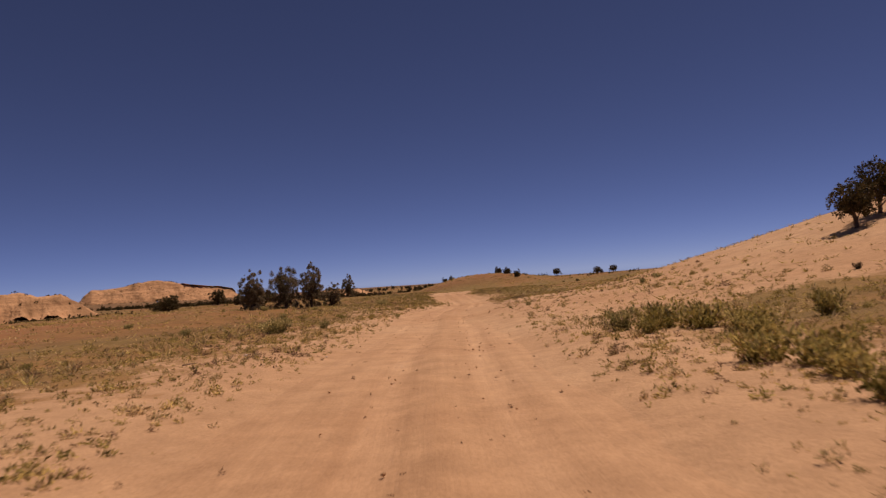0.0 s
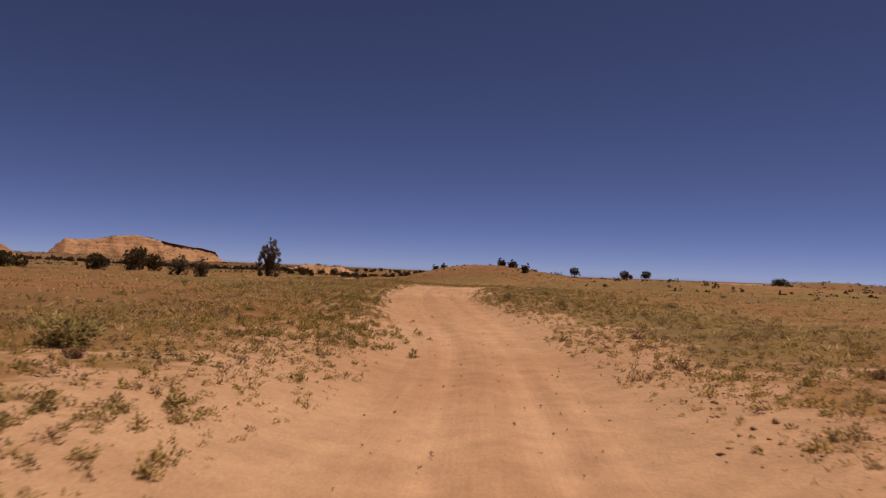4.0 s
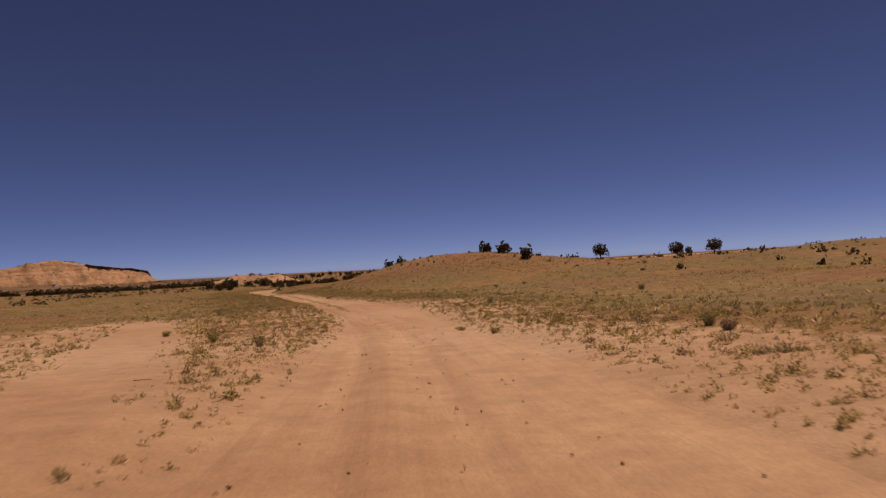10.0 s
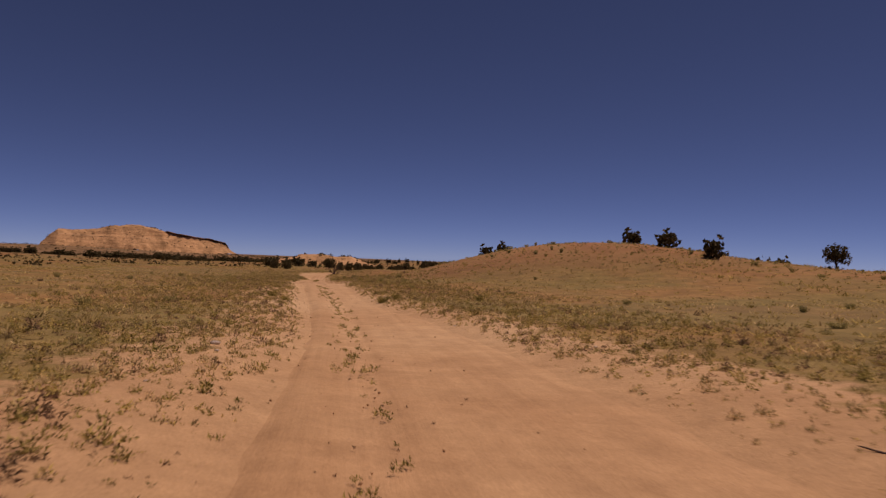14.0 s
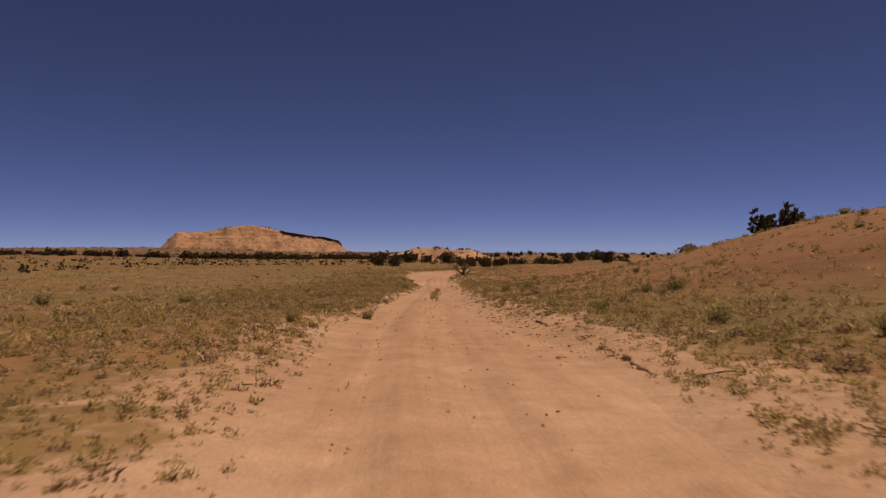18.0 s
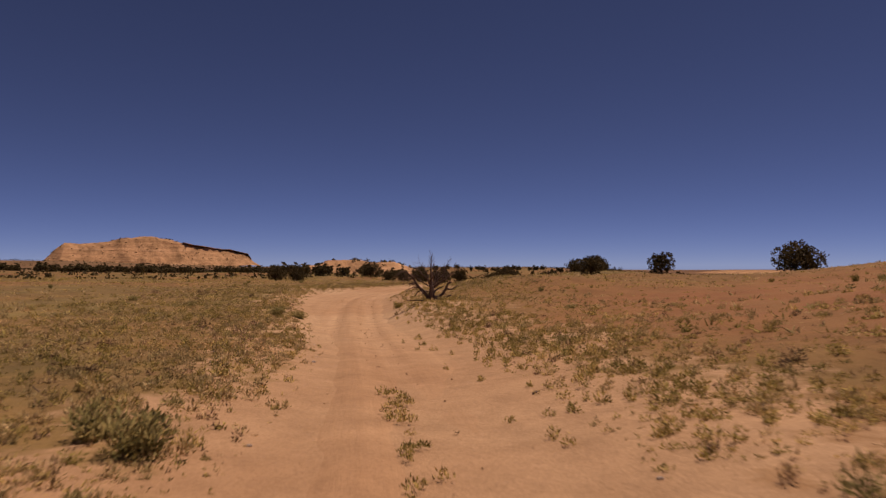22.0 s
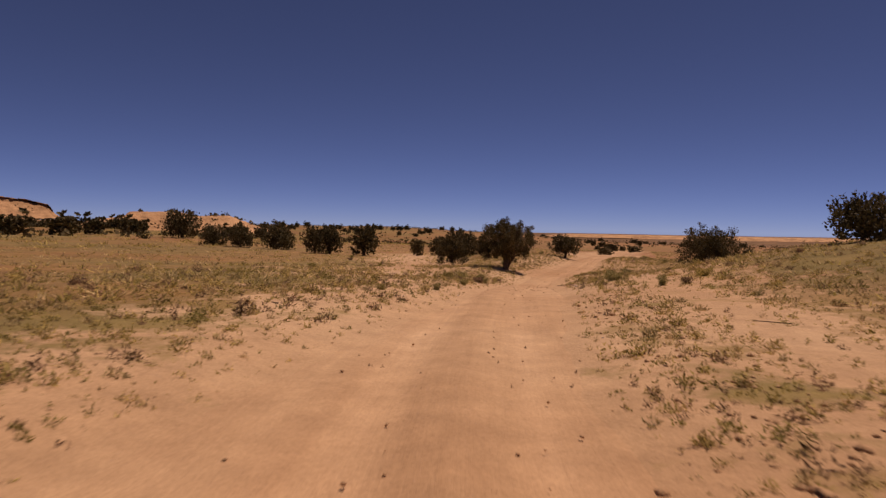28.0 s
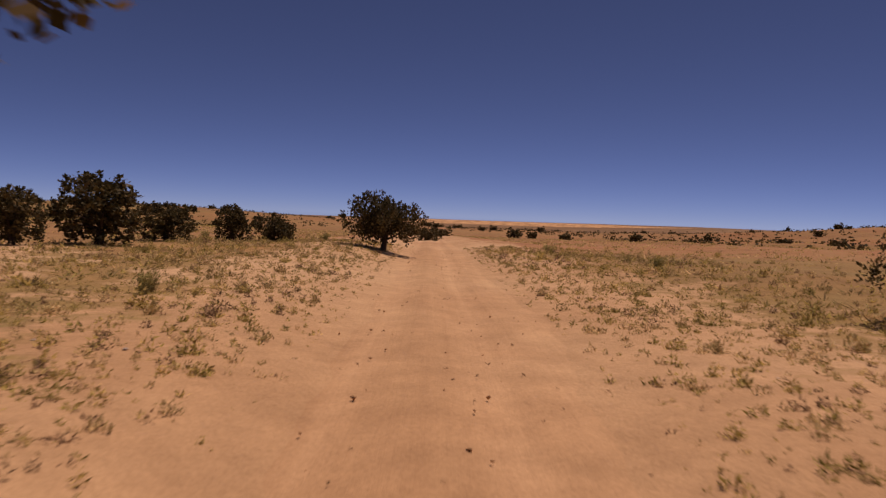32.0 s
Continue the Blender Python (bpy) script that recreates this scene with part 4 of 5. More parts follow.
# junipers of the middle distance, on and round the knoll, and the dark belt before the butte
rng = np.random.default_rng(77)
for x, y, w, h in [(-93.1, 485.9, 1.9, 1.5), (-86, 487, 1.7, 1.4), (-82.1, 489.6, 1.5, 1.3), (-75.8, 491.3, 1.6, 1.2), (-98, 560, 1.6, 1.4), (-104, 572, 1.8, 1.5), (-115.5, 569.8, 2.0, 1.6), (-90, 585, 1.3, 1.2), (-84, 596, 1.2, 1.1),
                   (-112, 596, 1.3, 0.9), (-120, 598, 1.5, 1.0), (-80, 604, 1.3, 0.9), (-74, 596, 1.5, 1.1), (-88, 600, 1.1, 0.9), (-104, 594, 1.1, 0.8), (-93, 592, 1.4, 1.0), (-110, 586, 1.6, 1.2), (-124, 588, 1.7, 1.2), (-97, 604, 0.9, 0.7), (-92, 612, 0.8, 0.7), (-106, 616, 0.9, 0.7), (-108, 604, 0.9, 0.8), (-100, 612, 1.1, 0.9), (-116, 615, 1.1, 0.9), (-72, 560, 1.6, 1.3), (-66, 575, 1.4, 1.2), (-60, 590, 1.3, 1.1), (-52, 600, 1.2, 1.0), (-45, 520, 1.4, 1.1), (-36, 540, 1.2, 1.0)]:
    put(J_D, x, y, rng.uniform(0, 360), w, h)
for i in range(190):
    u = i / 189 * 1.42 - 0.30
    x, y = -248 + 92 * u + rng.normal(0, 5), 517 + 113 * u + rng.normal(0, 9)
    big = 0.75 + 0.45 * float(fbm(np.array([u * 9.0]), np.array([0.5]), 95, 2, 1.0)[0])
    put(J_D, x, y, rng.uniform(0, 360), big * rng.uniform(1.3, 2.9), big * rng.uniform(0.9, 1.9), 0.1)
# single trees over the plain past the end of the way
for i in range(70):
    a, r = radians(rng.uniform(-62, -6)), rng.uniform(130, 640)
    put(J_D, -27 - r * math.sin(a), 412 + r * math.cos(a), rng.uniform(0, 360), rng.uniform(0.8, 1.7), rng.uniform(0.6, 1.2), 0.1)
for i in range(60):
    u = i / 59
    x, y = -165 + 190 * u + rng.normal(0, 8), 640 + 160 * math.sin(u * 2.2) + rng.normal(0, 22)
    put(J_D, x, y, rng.uniform(0, 360), rng.uniform(0.9, 2.0), rng.uniform(0.8, 1.4), 0.1)

# feathery trees by the wash at the start
stand(juniper("tall feathery grey-green tamarisk clump by the wash", 21, 3.0, 3.7, 0.12, 28000, 0.075, 14, 0.10, M_TAMARISK, name="tamarisk_tree", group="tamarisks by the wash"), -14.6, 62.0, 0)
TAM = stand(juniper("feathery grey-green tamarisk clump by the wash", 22, 2.6, 3.3, 0.12, 24000, 0.075, 13, 0.12, M_TAMARISK, name="tamarisk_tree", group="tamarisks by the wash"), -17.6, 62.6, 0)
for x, y, turn, w, h in [(-12.2, 61.5, 100, 0.95, 1.08), (-10.6, 63.0, 30, 0.7, 0.6), (-19.8, 135.5, 60, 1.1, 1.25), (-21.5, 118.0, 10, 0.6, 0.5), (-24.5, 120.5, 80, 0.75, 0.55)]:
    put(TAM, x, y, turn, w, h)
for x, y, turn, w, h in [(-36.4, 138.5, 10, 0.9, 0.85), (-42.2, 140.8, 100, 0.9, 0.75), (-36.5, 144.2, 200, 0.7, 0.8), (-77.0, 233.1, 30, 1.8, 1.7), (-60.0, 150.0, 300, 1.4, 1.0), (-70.0, 170.0, 200, 1.5, 1.0),
                         (-25.0, 90.0, 40, 1.2, 0.9), (-48.0, 120.0, 10, 1.3, 0.9)]:
    put(J_A, x, y, turn, w, h)


def dead_juniper(x, y):
    """A bare dead juniper: a stout trunk split at the foot, a long limb bowed over, spreading grey limbs with twigs, and fallen limbs."""
    rg = np.random.default_rng(5)
    root = tagged(new("dead_juniper"), "bare dead juniper with spreading weathered limbs", "tree")
    root.matrix_basis = pose(x, y, foot(x, y) - 0.05, 0, 0, 4) @ Matrix.Diagonal((DEAD, DEAD, DEAD, 1))
    part("trunk", mesh_from("trunk", *tube(*limb(rg, (0, 0, -0.15), (0.06, 0, 1), 1.25, 0.27, 0.15, 0.10, 8), 11, 1, 0.20), M_DEAD, True), root)

    def twigs(p, rad, length, depth, droop, many):
        out = []
        for k in range(len(p) // 3, len(p)):
            for _ in range(many if k < len(p) - 1 else many + 1):
                d = p[k] - p[k - 1]
                d = d / np.linalg.norm(d) + rg.normal(0, 0.5, 3)
                q, r = limb(rg, p[k], d, length * rg.uniform(0.5, 1.1), rad[k] * 0.55, 0.004, 0.45, 6, droop)
                out.append(tube(q, r, 4, 3, 0.1))
                if depth:
                    out += twigs(q, r, length * 0.5, depth - 1, droop, 1)
        return out

    def bough(points, r0, r1, length, droop, many=1, depth=1):
        p = spline(points, 0.16) + rg.normal(0, 0.012, 3)
        rad = np.linspace(r0, r1, len(p))
        main = part("limb", mesh_from("limb", *tube(p, rad, 7, 2, 0.16), M_DEAD, True), root)
        part("twig_spray", mesh_from("twig_spray", *joined(twigs(p, rad, length, depth, droop, many)), M_DEAD, True), main)

    # the bowed limb, the leader, and the fan of limbs to its side
    bough([(-0.10, 0, 0.0), (-0.45, 0.0, 0.55), (-0.95, 0.05, 1.05), (-1.30, 0.1, 1.62), (-1.62, 0.1, 1.90)], 0.15, 0.05, 0.95, -1.2, 2, 1)
    bough([(-1.30, 0.1, 1.62), (-1.75, 0.0, 1.98), (-2.20, 0.0, 1.95), (-2.55, -0.05, 1.65)], 0.05, 0.012, 0.45, -0.8, 1, 1)
    bough([(-1.25, 0.1, 1.5), (-1.7, 0.2, 1.55), (-2.2, 0.2, 1.45)], 0.045, 0.012, 0.40, -0.7, 1, 1)
    bough([(0.0, 0, 0.9), (0.0, 0.0, 1.6), (-0.02, 0.03, 2.35), (0.02, 0.05, 3.15)], 0.12, 0.02, 0.42, 0.9, 1, 1)
    bough([(-0.04, 0, 1.0), (-0.28, -0.05, 1.55), (-0.62, -0.1, 1.85), (-0.95, -0.1, 2.25)], 0.075, 0.014, 0.45, 0.5, 1, 1)
    bough([(0.08, 0, 1.0), (0.42, 0.1, 1.45), (0.85, 0.1, 1.85), (1.05, 0.1, 2.5)], 0.085, 0.014, 0.55, 0.5, 1, 1)
    bough([(0.10, 0, 0.95), (0.55, -0.1, 1.30), (1.10, -0.1, 1.65), (1.62, -0.1, 2.15)], 0.075, 0.012, 0.50, 0.4, 1, 1)
    bough([(0.05, 0.1, 1.0), (0.22, 0.35, 1.6), (0.38, 0.5, 2.1)], 0.06, 0.014, 0.45, 0.4, 1, 1)
    for k in range(7):
        a, e = rg.uniform(0, 6.28), rg.uniform(0.5, 1.15)
        w = np.array([math.cos(a) * math.cos(e), math.sin(a) * math.cos(e) * 0.7, math.sin(e)])
        foot_ = np.array([0.0, 0.0, rg.uniform(0.6, 1.1)])
        bough([foot_, foot_ + w * 0.6 + rg.normal(0, 0.06, 3), foot_ + w * 1.1 + rg.normal(0, 0.1, 3), foot_ + w * rg.uniform(1.4, 1.9) + (0, 0, 0.15)], 0.05, 0.01, 0.5, 0.4, 1, 1)
    # snapped limbs low on the trunk
    for pts, r0, r1 in (([(0.12, 0, 0.15), (0.62, 0.05, 0.35), (0.95, 0.05, 0.75), (1.18, 0.05, 1.22), (1.42, 0.05, 1.32)], 0.13, 0.06), ([(0.98, 0.05, 0.85), (1.45, 0.1, 0.82), (1.85, 0.1, 1.12)], 0.06, 0.03),
                        ([(0.15, 0, 0.55), (0.45, 0.1, 0.85), (0.85, 0.15, 1.0)], 0.06, 0.03)):
        p = spline(pts, 0.12)
        part("broken_limb", mesh_from("broken_limb", *tube(p, np.linspace(r0, r1, len(p)), 7, 4, 0.25), M_DEAD, True), root, "snapped pale-ended limb")
    for pts, r0, r1 in (([(0.2, -0.1, 0.10), (0.8, -0.15, 0.20), (1.4, -0.2, 0.42)], 0.11, 0.05), ([(0.1, -0.3, 0.06), (0.8, -0.45, 0.10), (1.3, -0.5, 0.08)], 0.09, 0.04),
                        ([(-0.3, -0.5, 0.04), (-0.9, -0.6, 0.06), (-1.7, -0.6, 0.05)], 0.04, 0.02), ([(0.35, -0.3, 0.12), (0.9, -0.1, 0.26), (1.1, -0.1, 0.2)], 0.07, 0.04)):
        p = spline(pts, 0.12)
        part("fallen_limb", mesh_from("fallen_limb", *tube(p, np.linspace(r0, r1, len(p)), 7, 6, 0.25), M_DEAD, True), root)


DEAD = 0.68
dead_juniper(-32.7, 326.7)

# ---- shrubs by the road ----
S_A = bush("rounded grey-green rabbitbrush in the sand", 31, 0.9, 0.65, M_SAGE, 1300, 0.070, "rabbitbrush")
stand(S_A, 3.9, 16.6)
S_B = bush("bright green bushy weed in the sand", 32, 0.7, 0.5, M_GREEN, 1100, 0.062, "green_shrub")
stand(S_B, 4.1, 15.2)
S_C = bush("rust-brown dead tumbleweed in the sand", 33, 0.55, 0.40, M_RUST, 800, 0.055, "tumbleweed")
stand(S_C, -34.5, 395.7)
for x, y, k, w, h in [(4.6, 15.9, 1, 1.6, 1.6), (5.3, 15.3, 1, 1.7, 1.5), (5.9, 14.4, 1, 1.5, 1.2), (5.6, 13.2, 1, 1.4, 1.1), (4.4, 10.3, 1, 1.5, 1.3), (4.9, 9.6, 1, 1.6, 1.4), (4.7, 8.7, 1, 1.4, 1.1), (4.4, 7.2, 1, 1.3, 1.2), (8.3, 15.9, 1, 1.1, 1.6), (3.9, 93.4, 0, 0.75, 0.95), (-7.3, 29.4, 0, 1.6, 1.3), (-7.9, 30.2, 0, 1.2, 1.0), (-5.6, 30.6, 0, 0.7, 0.7),
                      (-38.9, 322.7, 0, 1.0, 0.8), (-38.2, 323.5, 0, 0.9, 0.7), (-33.9, 336.0, 1, 1.2, 1.2), (-34.9, 330.6, 1, 0.9, 0.9), (-32.5, 299.4, 0, 1.0, 0.9), (-33.2, 299.9, 0, 0.8, 0.8)]:
    put((S_A, S_B, S_C)[k], x, y, rng.uniform(0, 360), w, h)
for x, y, k, w, h in [(-22.4, 282.8, 0, 0.8, 0.8), (-21.2, 283.7, 0, 1.0, 1.0), (-22.2, 288.4, 0, 0.7, 0.7), (-21.7, 288.9, 0, 0.6, 0.7), (-27.4, 268.5, 1, 0.9, 0.7), (-25.1, 266.9, 0, 0.6, 0.6), (-25.9, 262.7, 0, 0.7, 0.7), (-15.5, 275.6, 0, 0.7, 0.8),
                      (-14.2, 276.3, 0, 1.1, 1.1), (-33.4, 401.2, 0, 0.7, 0.8), (-34.6, 400.0, 0, 1.0, 1.0), (-21.9, 410.5, 0, 0.9, 0.8)]:
    put((S_A, S_B, S_C)[k], x, y, rng.uniform(0, 360), w, h)
for x, y, k, w, h in [(-22.9, 410.9, 0, 0.9, 0.7), (-30.6, 390.2, 0, 0.9, 0.7), (-28.0, 388.6, 1, 0.9, 0.8), (-13.8, 221.9, 1, 0.7, 0.6), (-9.0, 222.9, 1, 1.1, 0.9), (-15.0, 223.6, 1, 0.9, 0.9), (-8.4, 224.0, 1, 0.9, 0.8)]:
    put((S_A, S_B, S_C)[k], x, y, rng.uniform(0, 360), w, h)
for x, y, k, w, h in [(-35.9, 395.6, 1, 0.85, 0.95), (-35.5, 397.3, 1, 0.6, 0.75), (-35.1, 397.5, 1, 0.7, 0.75), (-34.1, 396.4, 0, 0.4, 0.6), (-28.3, 396.8, 1, 0.55, 0.7), (-15.0, 291.4, 2, 1.2, 1.0), (-17.5, 266.6, 1, 0.9, 0.9), (-40.7, 323.7, 1, 0.6, 0.6),
                      (-45.8, 329.4, 0, 0.8, 0.6), (3.0, 156.7, 1, 0.5, 0.6), (5.1, 157.0, 1, 0.8, 0.9), (2.2, 160.0, 1, 0.6, 0.5), (-9.9, 165.0, 1, 0.6, 0.7), (-4.0, 154.9, 2, 0.6, 0.7), (-4.5, 157.5, 1, 0.5, 0.6)]:
    put((S_A, S_B, S_C)[k], x, y, rng.uniform(0, 360), w, h)
for x, y, k, w, h in [(-9.1, 43.2, 1, 0.9, 0.7), (-6.4, 40.7, 1, 0.7, 0.6), (-7.0, 43.4, 1, 0.7, 0.6), (-4.1, 35.4, 1, 0.35, 0.6), (-3.0, 38.5, 0, 0.4, 0.4), (2.8, 34.5, 1, 0.3, 0.35), (3.6, 34.0, 0, 0.4, 0.4), (-6.7, 67.5, 0, 1.8, 1.1),
                      (-30.5, 386.4, 0, 0.5, 0.7), (-29.7, 386.4, 2, 0.8, 0.9), (-39.2, 383.9, 1, 0.4, 0.5), (-37.5, 386.1, 0, 0.35, 0.5), (-35.9, 391.2, 0, 0.45, 0.5)]:
    put((S_A, S_B, S_C)[k], x, y, rng.uniform(0, 360), w, h)
bx, by, bz, be, brg = scatter(140, 700, 4.0, 26, last=480)
for x, y in list(zip(bx, by))[:130]:
    k = brg.choice([0, 0, 1, 2])
    put((S_A, S_B, S_C)[k], float(x), float(y), brg.uniform(0, 360), brg.uniform(0.45, 1.1), brg.uniform(0.4, 1.0))


# dark low shrubs dotted over the two rises
for i in range(130):
    a, r = brg.uniform(0, 6.28), 24 * math.sqrt(brg.random())
    cx, cy = ((13, 304), (50, 281), (4, 318))[i % 3]
    put((S_A, S_B)[i % 2], cx + r * math.cos(a), cy + r * math.sin(a), brg.uniform(0, 360), brg.uniform(0.6, 1.3), brg.uniform(0.6, 1.2))


# ---- grass and weeds ----
KINDS = (("straw_tufts", "dry straw-coloured tufts on sand", M_STRAW, 0.0, 0.34), ("olive_weeds", "olive green cushions of weed on sand", M_OLIVE, 0.34, 0.62),
         ("green_weeds", "low green weeds in the sand", M_GREEN, 0.62, 0.78), ("rusty_weeds", "small rust-brown dead weeds on sand", M_RUST, 0.78, 1.0))


def roadside():
    # clumps along the road's edges, from many small to few large
    for k, (tries, lo, hi, near, w0, w1, tall, leaves) in enumerate(((92000, 0.05, 8, 0.18, 0.05, 0.18, 0.62, 11), (36000, 0.1, 11, 0.16, 0.14, 0.32, 0.58, 34), (4200, 0.4, 13, 0.10, 0.30, 0.55, 0.58, 110))):
        x, y, z, e, rg = scatter(101 + k, tries, lo, hi, near, 476, 1.5)
        n = len(x)
        pick = np.clip(rg.random(n) * 0.72 + 0.14 + 0.30 * fbm(x, y, 81, 2, 0.25), 0, 0.999)
        wide = rg.uniform(w0, w1, n) * (0.7 + 0.3 * np.clip(e / 2.0, 0, 1))
        high = wide * tall * rg.uniform(0.7, 1.3, n)
        for q, (name, label, mat, a, b) in enumerate(KINDS):
            m = (pick >= a) & (pick < b)
            clumps_of(name, label, mat, 110 + 10 * k + q, x[m], y[m], z[m] - 0.01, wide[m], high[m], leaves, 0.9 if q == 0 else 0.4)
    # thicker growth beside the sandy flat and below the rise
    for k, (tries, lo, hi, first, last) in enumerate(((9000, 0.25, 9, 212, 304), (4200, 0.8, 10, 62, 132), (5200, 0.8, 10, 300, 372), (7000, 0.8, 13, 366, 470), (2600, 0.5, 9, -4, 70))):
        x, y, z, e, rg = scatter(301 + k, tries, lo, hi, 0.25, last, 1.25, first)
        n = len(x)
        pick = np.clip((rg.random(n) * 0.74 + 0.16 + 0.32 * fbm(x, y, 85, 2, 0.2)) * (0.65 if first == 300 else 1), 0, 0.999)
        wide = rg.uniform(0.10, 0.40, n) ** 1.1
        high = wide * rg.uniform(0.42, 0.75, n)
        for q, (name, label, mat, a, b) in enumerate(KINDS):
            m = (pick >= a) & (pick < b)
            clumps_of(name, label, mat, 310 + 10 * k + q, x[m], y[m], z[m] - 0.01, wide[m], high[m], 46, 0.9 if q == 0 else 0.4, 0.22)
    # soft mounds of bunch grass, thickest along the straight past the rise
    for k, (tries, lo, hi, first, last) in enumerate(((1300, 0.6, 14, 286, 350), (1500, 1.5, 18, 0, 476))):
        x, y, z, e, rg = scatter(131 + k, tries, lo, hi, 0.05, last, 1.2, first)
        n = len(x)
        pick = np.clip(rg.random(n) * 0.8 + 0.1 + 0.3 * fbm(x, y, 83, 2, 0.12), 0, 0.999)
        wide = rg.uniform(0.22, 0.56, n)
        high = wide * rg.uniform(0.40, 0.60, n)
        for m, name, label, mat in ((pick < 0.5, "straw_mounds", "soft straw-coloured mounds of bunch grass", M_STRAW), ((pick >= 0.5) & (pick < 0.82), "olive_mounds", "soft olive mounds of bunch grass", M_OLIVE), (pick >= 0.82, "sage_mounds", "grey-green mounds of low sage", M_SAGE)):
            clumps_of(name, label, mat, 190 + 5 * k + len(name), x[m], y[m], z[m] - 0.03, wide[m], high[m], 200, 0.9, 0.30, 0.13)
    # the grassy flats
    x, y, z, e, rg = scatter(106, 42000, 6, 42)
    n = len(x)
    pick = rg.random(n)
    for m, name, label, mat in ((pick < 0.5, "flat_straw_grass", "straw-coloured grass over the sandy flat", M_STRAW), (pick >= 0.5, "flat_olive_grass", "olive grass over the sandy flat", M_OLIVE)):
        tufts(name, label, mat, 150 + len(name), x[m], y[m], z[m], rg.uniform(0.08, 0.22, n)[m], rg.uniform(0.25, 0.80, n)[m], 7, 0.036)
    x, y, z, e, rg = scatter(104, 11000, 40, 160)
    n = len(x)
    tufts("far_grass", "grass and low brush over the far flat", M_OLIVE, 160, x, y, z, rg.uniform(0.2, 0.5, n), rg.uniform(0.6, 1.8, n), 10, 0.05)
    # scrub over the two rises
    rg = np.random.default_rng(165)
    a, r = rg.uniform(0, 6.283, 2300), 34 * np.sqrt(rg.random(2300))
    which = rg.random(2300) < 0.65
    x, y = np.where(which, 11, 48) + r * np.cos(a), np.where(which, 304, 282) + r * np.sin(a)
    far_off = np.abs(road_at(x, y)[1]) > 9
    pick = rg.random(2300)
    for lo, hi, name, label, mat in ((0, 0.4, "rise_straw", "dry straw tufts over the rise", M_STRAW), (0.4, 0.8, "rise_scrub", "olive scrub over the rise", M_OLIVE), (0.8, 1, "rise_sage", "dark sage dotted over the rise", M_SAGE)):
        m = far_off & (pick >= lo) & (pick < hi)
        clumps_of(name, label, mat, 166 + len(name), x[m], y[m], ground_z(x[m], y[m]) - 0.02, rg.uniform(0.25, 0.7, m.sum()), rg.uniform(0.14, 0.34, m.sum()), 48, 0.5, 0.30, 0.25)
    # low dark brush dotted over the distance
    rg = np.random.default_rng(161)
    u, a = rg.uniform(70, 900, 7500), rg.uniform(-1.5, 1.2, 7500)
    base = rg.integers(20, len(LINE) - 1, 7500)
    x, y = LINE[base, 0] - np.sin(a) * u, LINE[base, 1] + np.cos(a) * u
    z, cover, edge, s, d = land(x, y)
    m = np.abs(d) > 55
    weeds("far_brush", "dark low brush dotted over the distant plain", M_JUNIPER, 162, x[m], y[m], z[m], rg.uniform(0.7, 2.0, 7500)[m], 10, 0.62)


roadside()


def centre_strip(lo, hi, count, seed, spread, off=0.75):
    """Grass along the crown between the wheel tracks."""
    rg = np.random.default_rng(seed)
    s = rg.uniform(lo, hi, count)
    d = off + rg.normal(0, spread, count)
    x = np.interp(s, LINE_S, LINE[:, 0]) + d * np.interp(s, LINE_S, LINE_D[:, 1])
    y = np.interp(s, LINE_S, LINE[:, 1]) - d * np.interp(s, LINE_S, LINE_D[:, 0])
    z = np.interp(s, LINE_S, LINE[:, 2]) + 0.02
    return x, y, z, rg


x, y, z, rg = centre_strip(299, 322, 120, 171, 0.15, 0.62)
clumps_of("crown_grass", "olive grass growing between the wheel tracks", M_OLIVE, 172, x, y, z, rg.uniform(0.10, 0.28, len(x)), rg.uniform(0.08, 0.18, len(x)), 50, 0.9)
x, y, z, rg = centre_strip(200, 262, 150, 173, 0.22)
clumps_of("crown_weeds", "small weeds between the wheel tracks", M_GREEN, 174, x, y, z, rg.uniform(0.08, 0.32, len(x)), rg.uniform(0.05, 0.16, len(x)), 40)
x, y, z, rg = centre_strip(-2, 470, 1500, 175, 1.15, 0.2)
clumps_of("road_litter", "scattered dry stems and clods on the road", M_RUST, 176, x, y, z - 0.01, rg.uniform(0.02, 0.07, len(x)), rg.uniform(0.012, 0.035, len(x)), 10, 0.1, 0.5)


x, y, z, rg = centre_strip(316, 346, 340, 181, 0.75, 3.9)
clumps_of("verge_grass", "dense olive grass tufts along the road edge", M_OLIVE, 182, x, y, ground_z(x, y), rg.uniform(0.16, 0.34, len(x)), rg.uniform(0.12, 0.26, len(x)), 60, 1.0)
x, y, z, rg = centre_strip(306, 340, 260, 183, 0.8, -3.2)
clumps_of("verge_grass", "dry straw grass tufts along the road edge", M_STRAW, 184, x, y, ground_z(x, y), rg.uniform(0.16, 0.34, len(x)), rg.uniform(0.10, 0.24, len(x)), 50, 1.0)
x, y, z, rg = centre_strip(86, 106, 200, 185, 1.2, -4.2)
clumps_of("verge_weeds", "bushy green weeds along the road edge", M_GREEN, 186, x, y, ground_z(x, y), rg.uniform(0.2, 0.5, len(x)), rg.uniform(0.14, 0.36, len(x)), 80, 0.6)
x, y, z, rg = centre_strip(142, 154, 120, 187, 0.9, -5.4)
clumps_of("verge_weeds", "bushy olive weeds beside the fork", M_OLIVE, 188, x, y, ground_z(x, y), rg.uniform(0.2, 0.5, len(x)), rg.uniform(0.14, 0.34, len(x)), 80, 0.6)


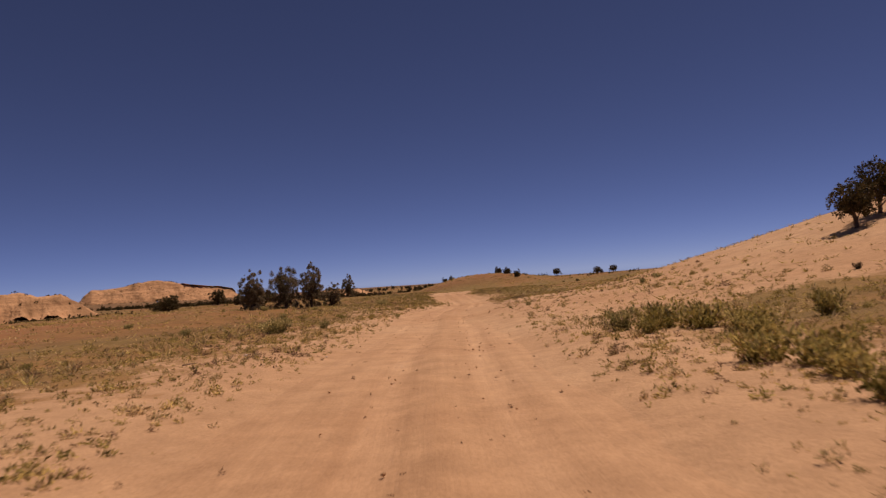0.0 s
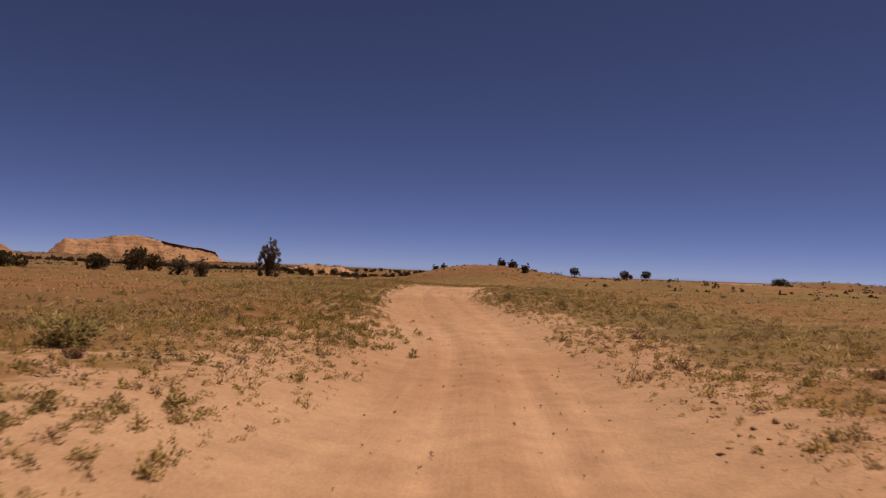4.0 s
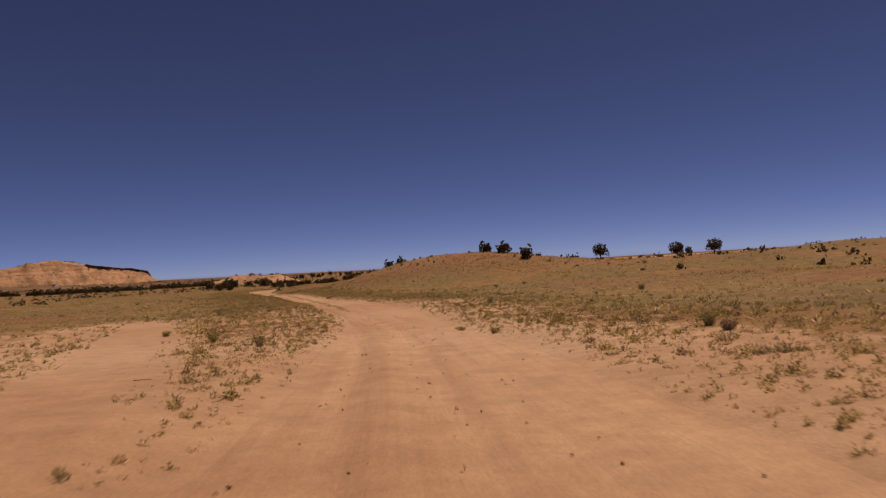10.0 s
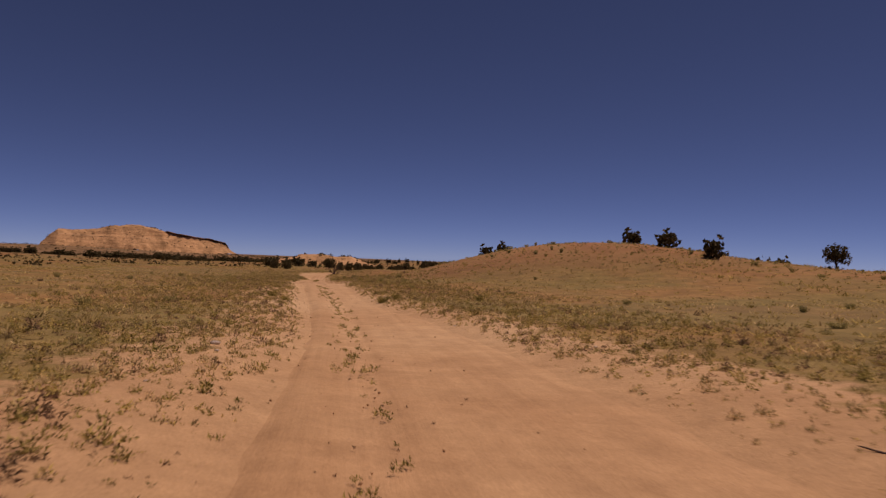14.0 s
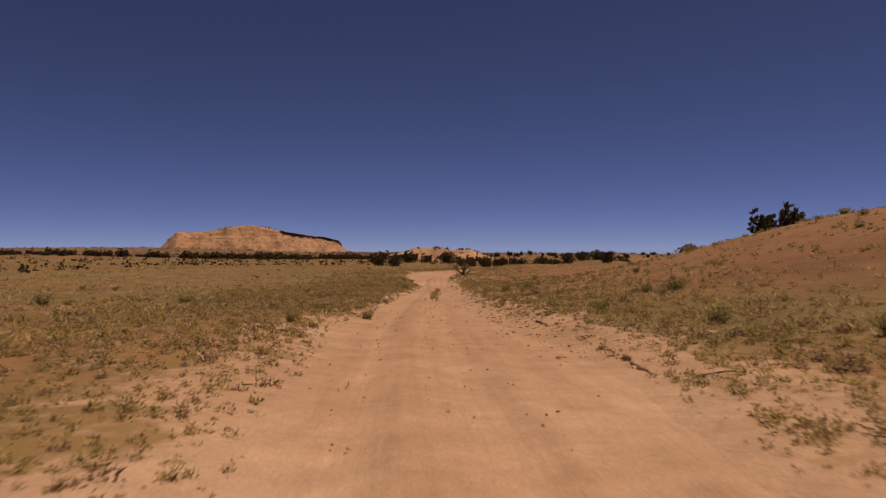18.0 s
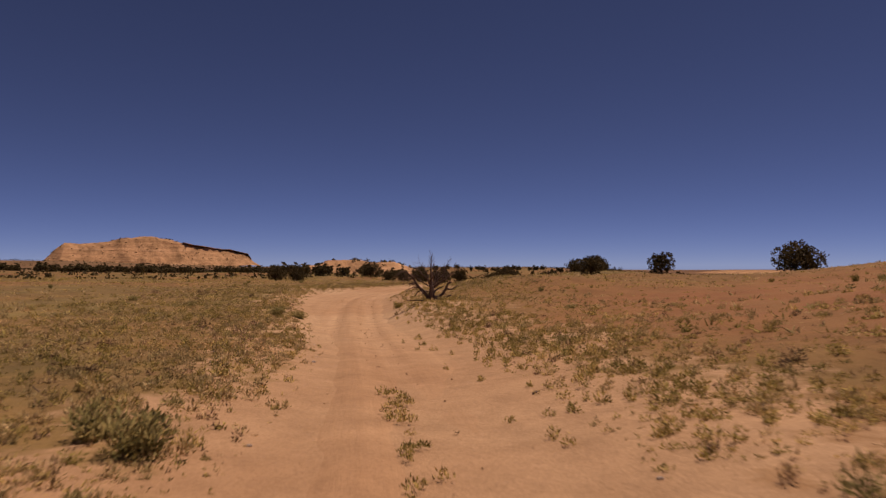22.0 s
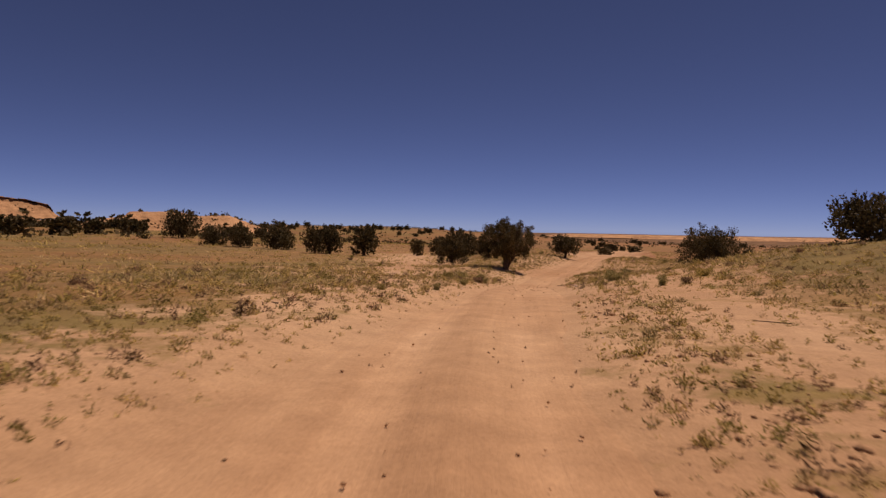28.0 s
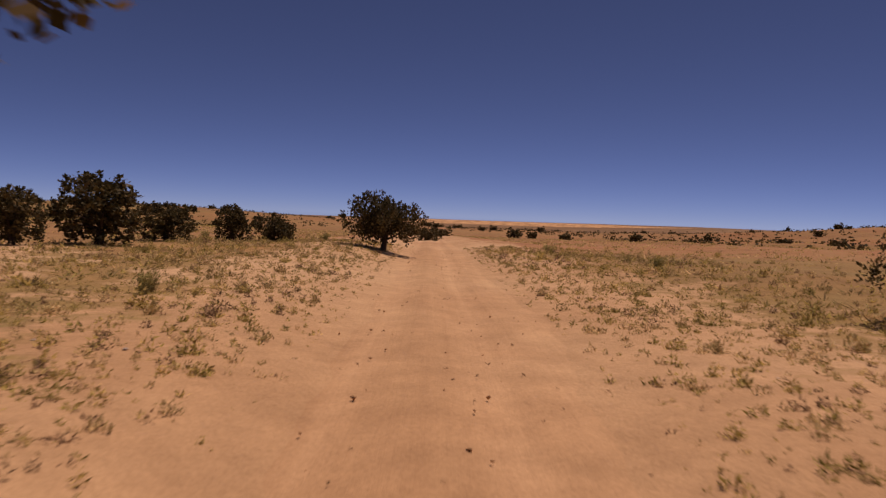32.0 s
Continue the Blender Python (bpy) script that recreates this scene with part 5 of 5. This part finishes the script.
# ---- stones and sticks ----
def stone_mesh(seed):
    """A small weathered stone: an uneven, flattened ball."""
    rg = np.random.default_rng(seed)
    bm = bmesh.new()
    bmesh.ops.create_icosphere(bm, subdivisions=2, radius=1.0)
    k = rg.normal(0, 1, (5, 3))
    for v in bm.verts:
        d = v.co.normalized()
        v.co = d * (1 + 0.12 * sum(math.sin(2.1 * d.dot(Vector(q)) + q[0]) for q in k) / 2)
        v.co.z = v.co.z * 0.6
    me = bpy.data.meshes.new("stone")
    bm.to_mesh(me)
    bm.free()
    me.materials.append(M_STONE)
    return me


STONES = [stone_mesh(q) for q in (1, 2, 3)]
sx_, sy_, sz_, se_, srg = scatter(191, 420, 0.0, 4.5, 0.6, 450)
for i, (x, y, z) in enumerate(list(zip(sx_, sy_, sz_))[:150]):
    r = float(srg.uniform(0.015, 0.045) * (2.2 if i % 17 == 0 else 1))
    ob = new("stone", STONES[i % 3])
    ob.matrix_basis = pose(float(x), float(y), float(z) + r * 0.25, 0, 0, float(srg.uniform(0, 360))) @ Matrix.Diagonal((r * 1.2, r, r * 0.9, 1))
    tagged(ob, "small pale weathered stone lying in sand", "stone", "roadside stones")


def stick(x, y, turn, length, r, seed):
    rg = np.random.default_rng(seed)
    p, rad = limb(rg, (-length / 2, 0, 0), (1, 0, 0.0), length, r, r * 0.5, 0.25, 6)
    p[:, 2] = r * 0.6 + np.abs(p[:, 2]) * 0.15
    ob = new("fallen_stick", mesh_from("fallen_stick", *tube(p, rad, 6, seed, 0.2), M_DEAD, True))
    ob.matrix_basis = pose(x, y, foot(x, y), 0, 0, turn)
    tagged(ob, "dry grey-brown stick lying on the sand", "stick", "fallen sticks")


for i, (x, y) in enumerate(list(zip(sx_, sy_))[150:190]):
    stick(float(x), float(y), float(srg.uniform(0, 180)), float(srg.uniform(0.15, 0.7)), float(srg.uniform(0.008, 0.02)), 300 + i)


def fallen_log(points, r0, r1):
    """A long weathered log half sunk in the sand, with broken stubs and a splintered tail."""
    rg = np.random.default_rng(9)
    root = tagged(new("fallen_log"), "long dark weathered fallen log on the sand", "log")
    x0, y0 = points[0]
    p = np.array([(x - x0, y - y0, foot(x, y) - foot(x0, y0) + r0 * 0.5) for x, y in points])
    root.matrix_basis = pose(x0, y0, foot(x0, y0))
    p = spline(p, 0.18) + rg.normal(0, 0.012, (1, 3))
    part("trunk", mesh_from("trunk", *tube(p, np.linspace(r0, r1, len(p)), 9, 5, 0.22), M_DEAD, True), root)
    for k in (3, 7, 11, 15):
        k = min(k, len(p) - 2)
        q, r = limb(rg, p[k], (rg.normal(0, 1), rg.normal(0, 0.4), 0.35), rg.uniform(0.2, 0.5), r0 * 0.35, 0.008, 0.4, 5)
        part("stub", mesh_from("stub", *tube(q, r, 5, k, 0.2), M_DEAD, True), root)


fallen_log([(4.62, 47.6), (4.5, 48.6), (4.38, 49.5), (4.28, 50.4), (4.1, 51.4)], 0.085, 0.02)


def clods(name, label, seed, x, y, z, size):
    """Crumbled lumps of sand: uneven eight-sided pieces, half sunk."""
    rg = np.random.default_rng(seed)
    n = len(x)
    base = np.array([(1, 0, 0), (0, 1, 0), (-1, 0, 0), (0, -1, 0), (0, 0, 0.8), (0, 0, -0.8)], float)
    a = rg.uniform(0, 6.28, n)
    v = base[None] * rg.uniform(0.6, 1.4, (n, 6, 1)) + rg.normal(0, 0.18, (n, 6, 3))
    v = np.stack([v[..., 0] * np.cos(a)[:, None] - v[..., 1] * np.sin(a)[:, None], v[..., 0] * np.sin(a)[:, None] + v[..., 1] * np.cos(a)[:, None], v[..., 2]], -1)
    v = v * size[:, None, None] + np.stack([x, y, z], -1)[:, None]
    f = np.array([(0, 1, 4), (1, 2, 4), (2, 3, 4), (3, 0, 4), (1, 0, 5), (2, 1, 5), (3, 2, 5), (0, 3, 5)])
    f = (f[None] + 6 * np.arange(n)[:, None, None]).reshape(-1, 3)
    me = mesh_from(name, v.reshape(-1, 3), f, M_GROUND)
    at = me.attributes.new("cover", "FLOAT", "POINT")
    at.data.foreach_set("value", np.full(6 * n, -0.6, np.float32))
    tagged(new(name, me), label, "sand clods", kind="stuff")


for lo, hi, off, count, seed in ((106, 128, 3.1, 420, 401), (272, 310, 3.0, 620, 402), (366, 404, 2.9, 500, 403), (40, 80, 3.6, 420, 404)):
    x, y, z, rg = centre_strip(lo, hi, count, seed, 0.55, off)
    clods("sand_clods", "crumbled sand clods along the eroded road edge", seed, x, y, np.maximum(ground_z(x, y), z - 0.03) + 0.005, rg.uniform(0.015, 0.075, count) * rg.random(count) ** 0.5)
x, y, z, rg = centre_strip(0, 470, 1600, 405, 1.3, 0.2)
clods("road_clods", "small sand clods and pellets on the road", 405, x, y, z, rg.uniform(0.008, 0.03, 1600))
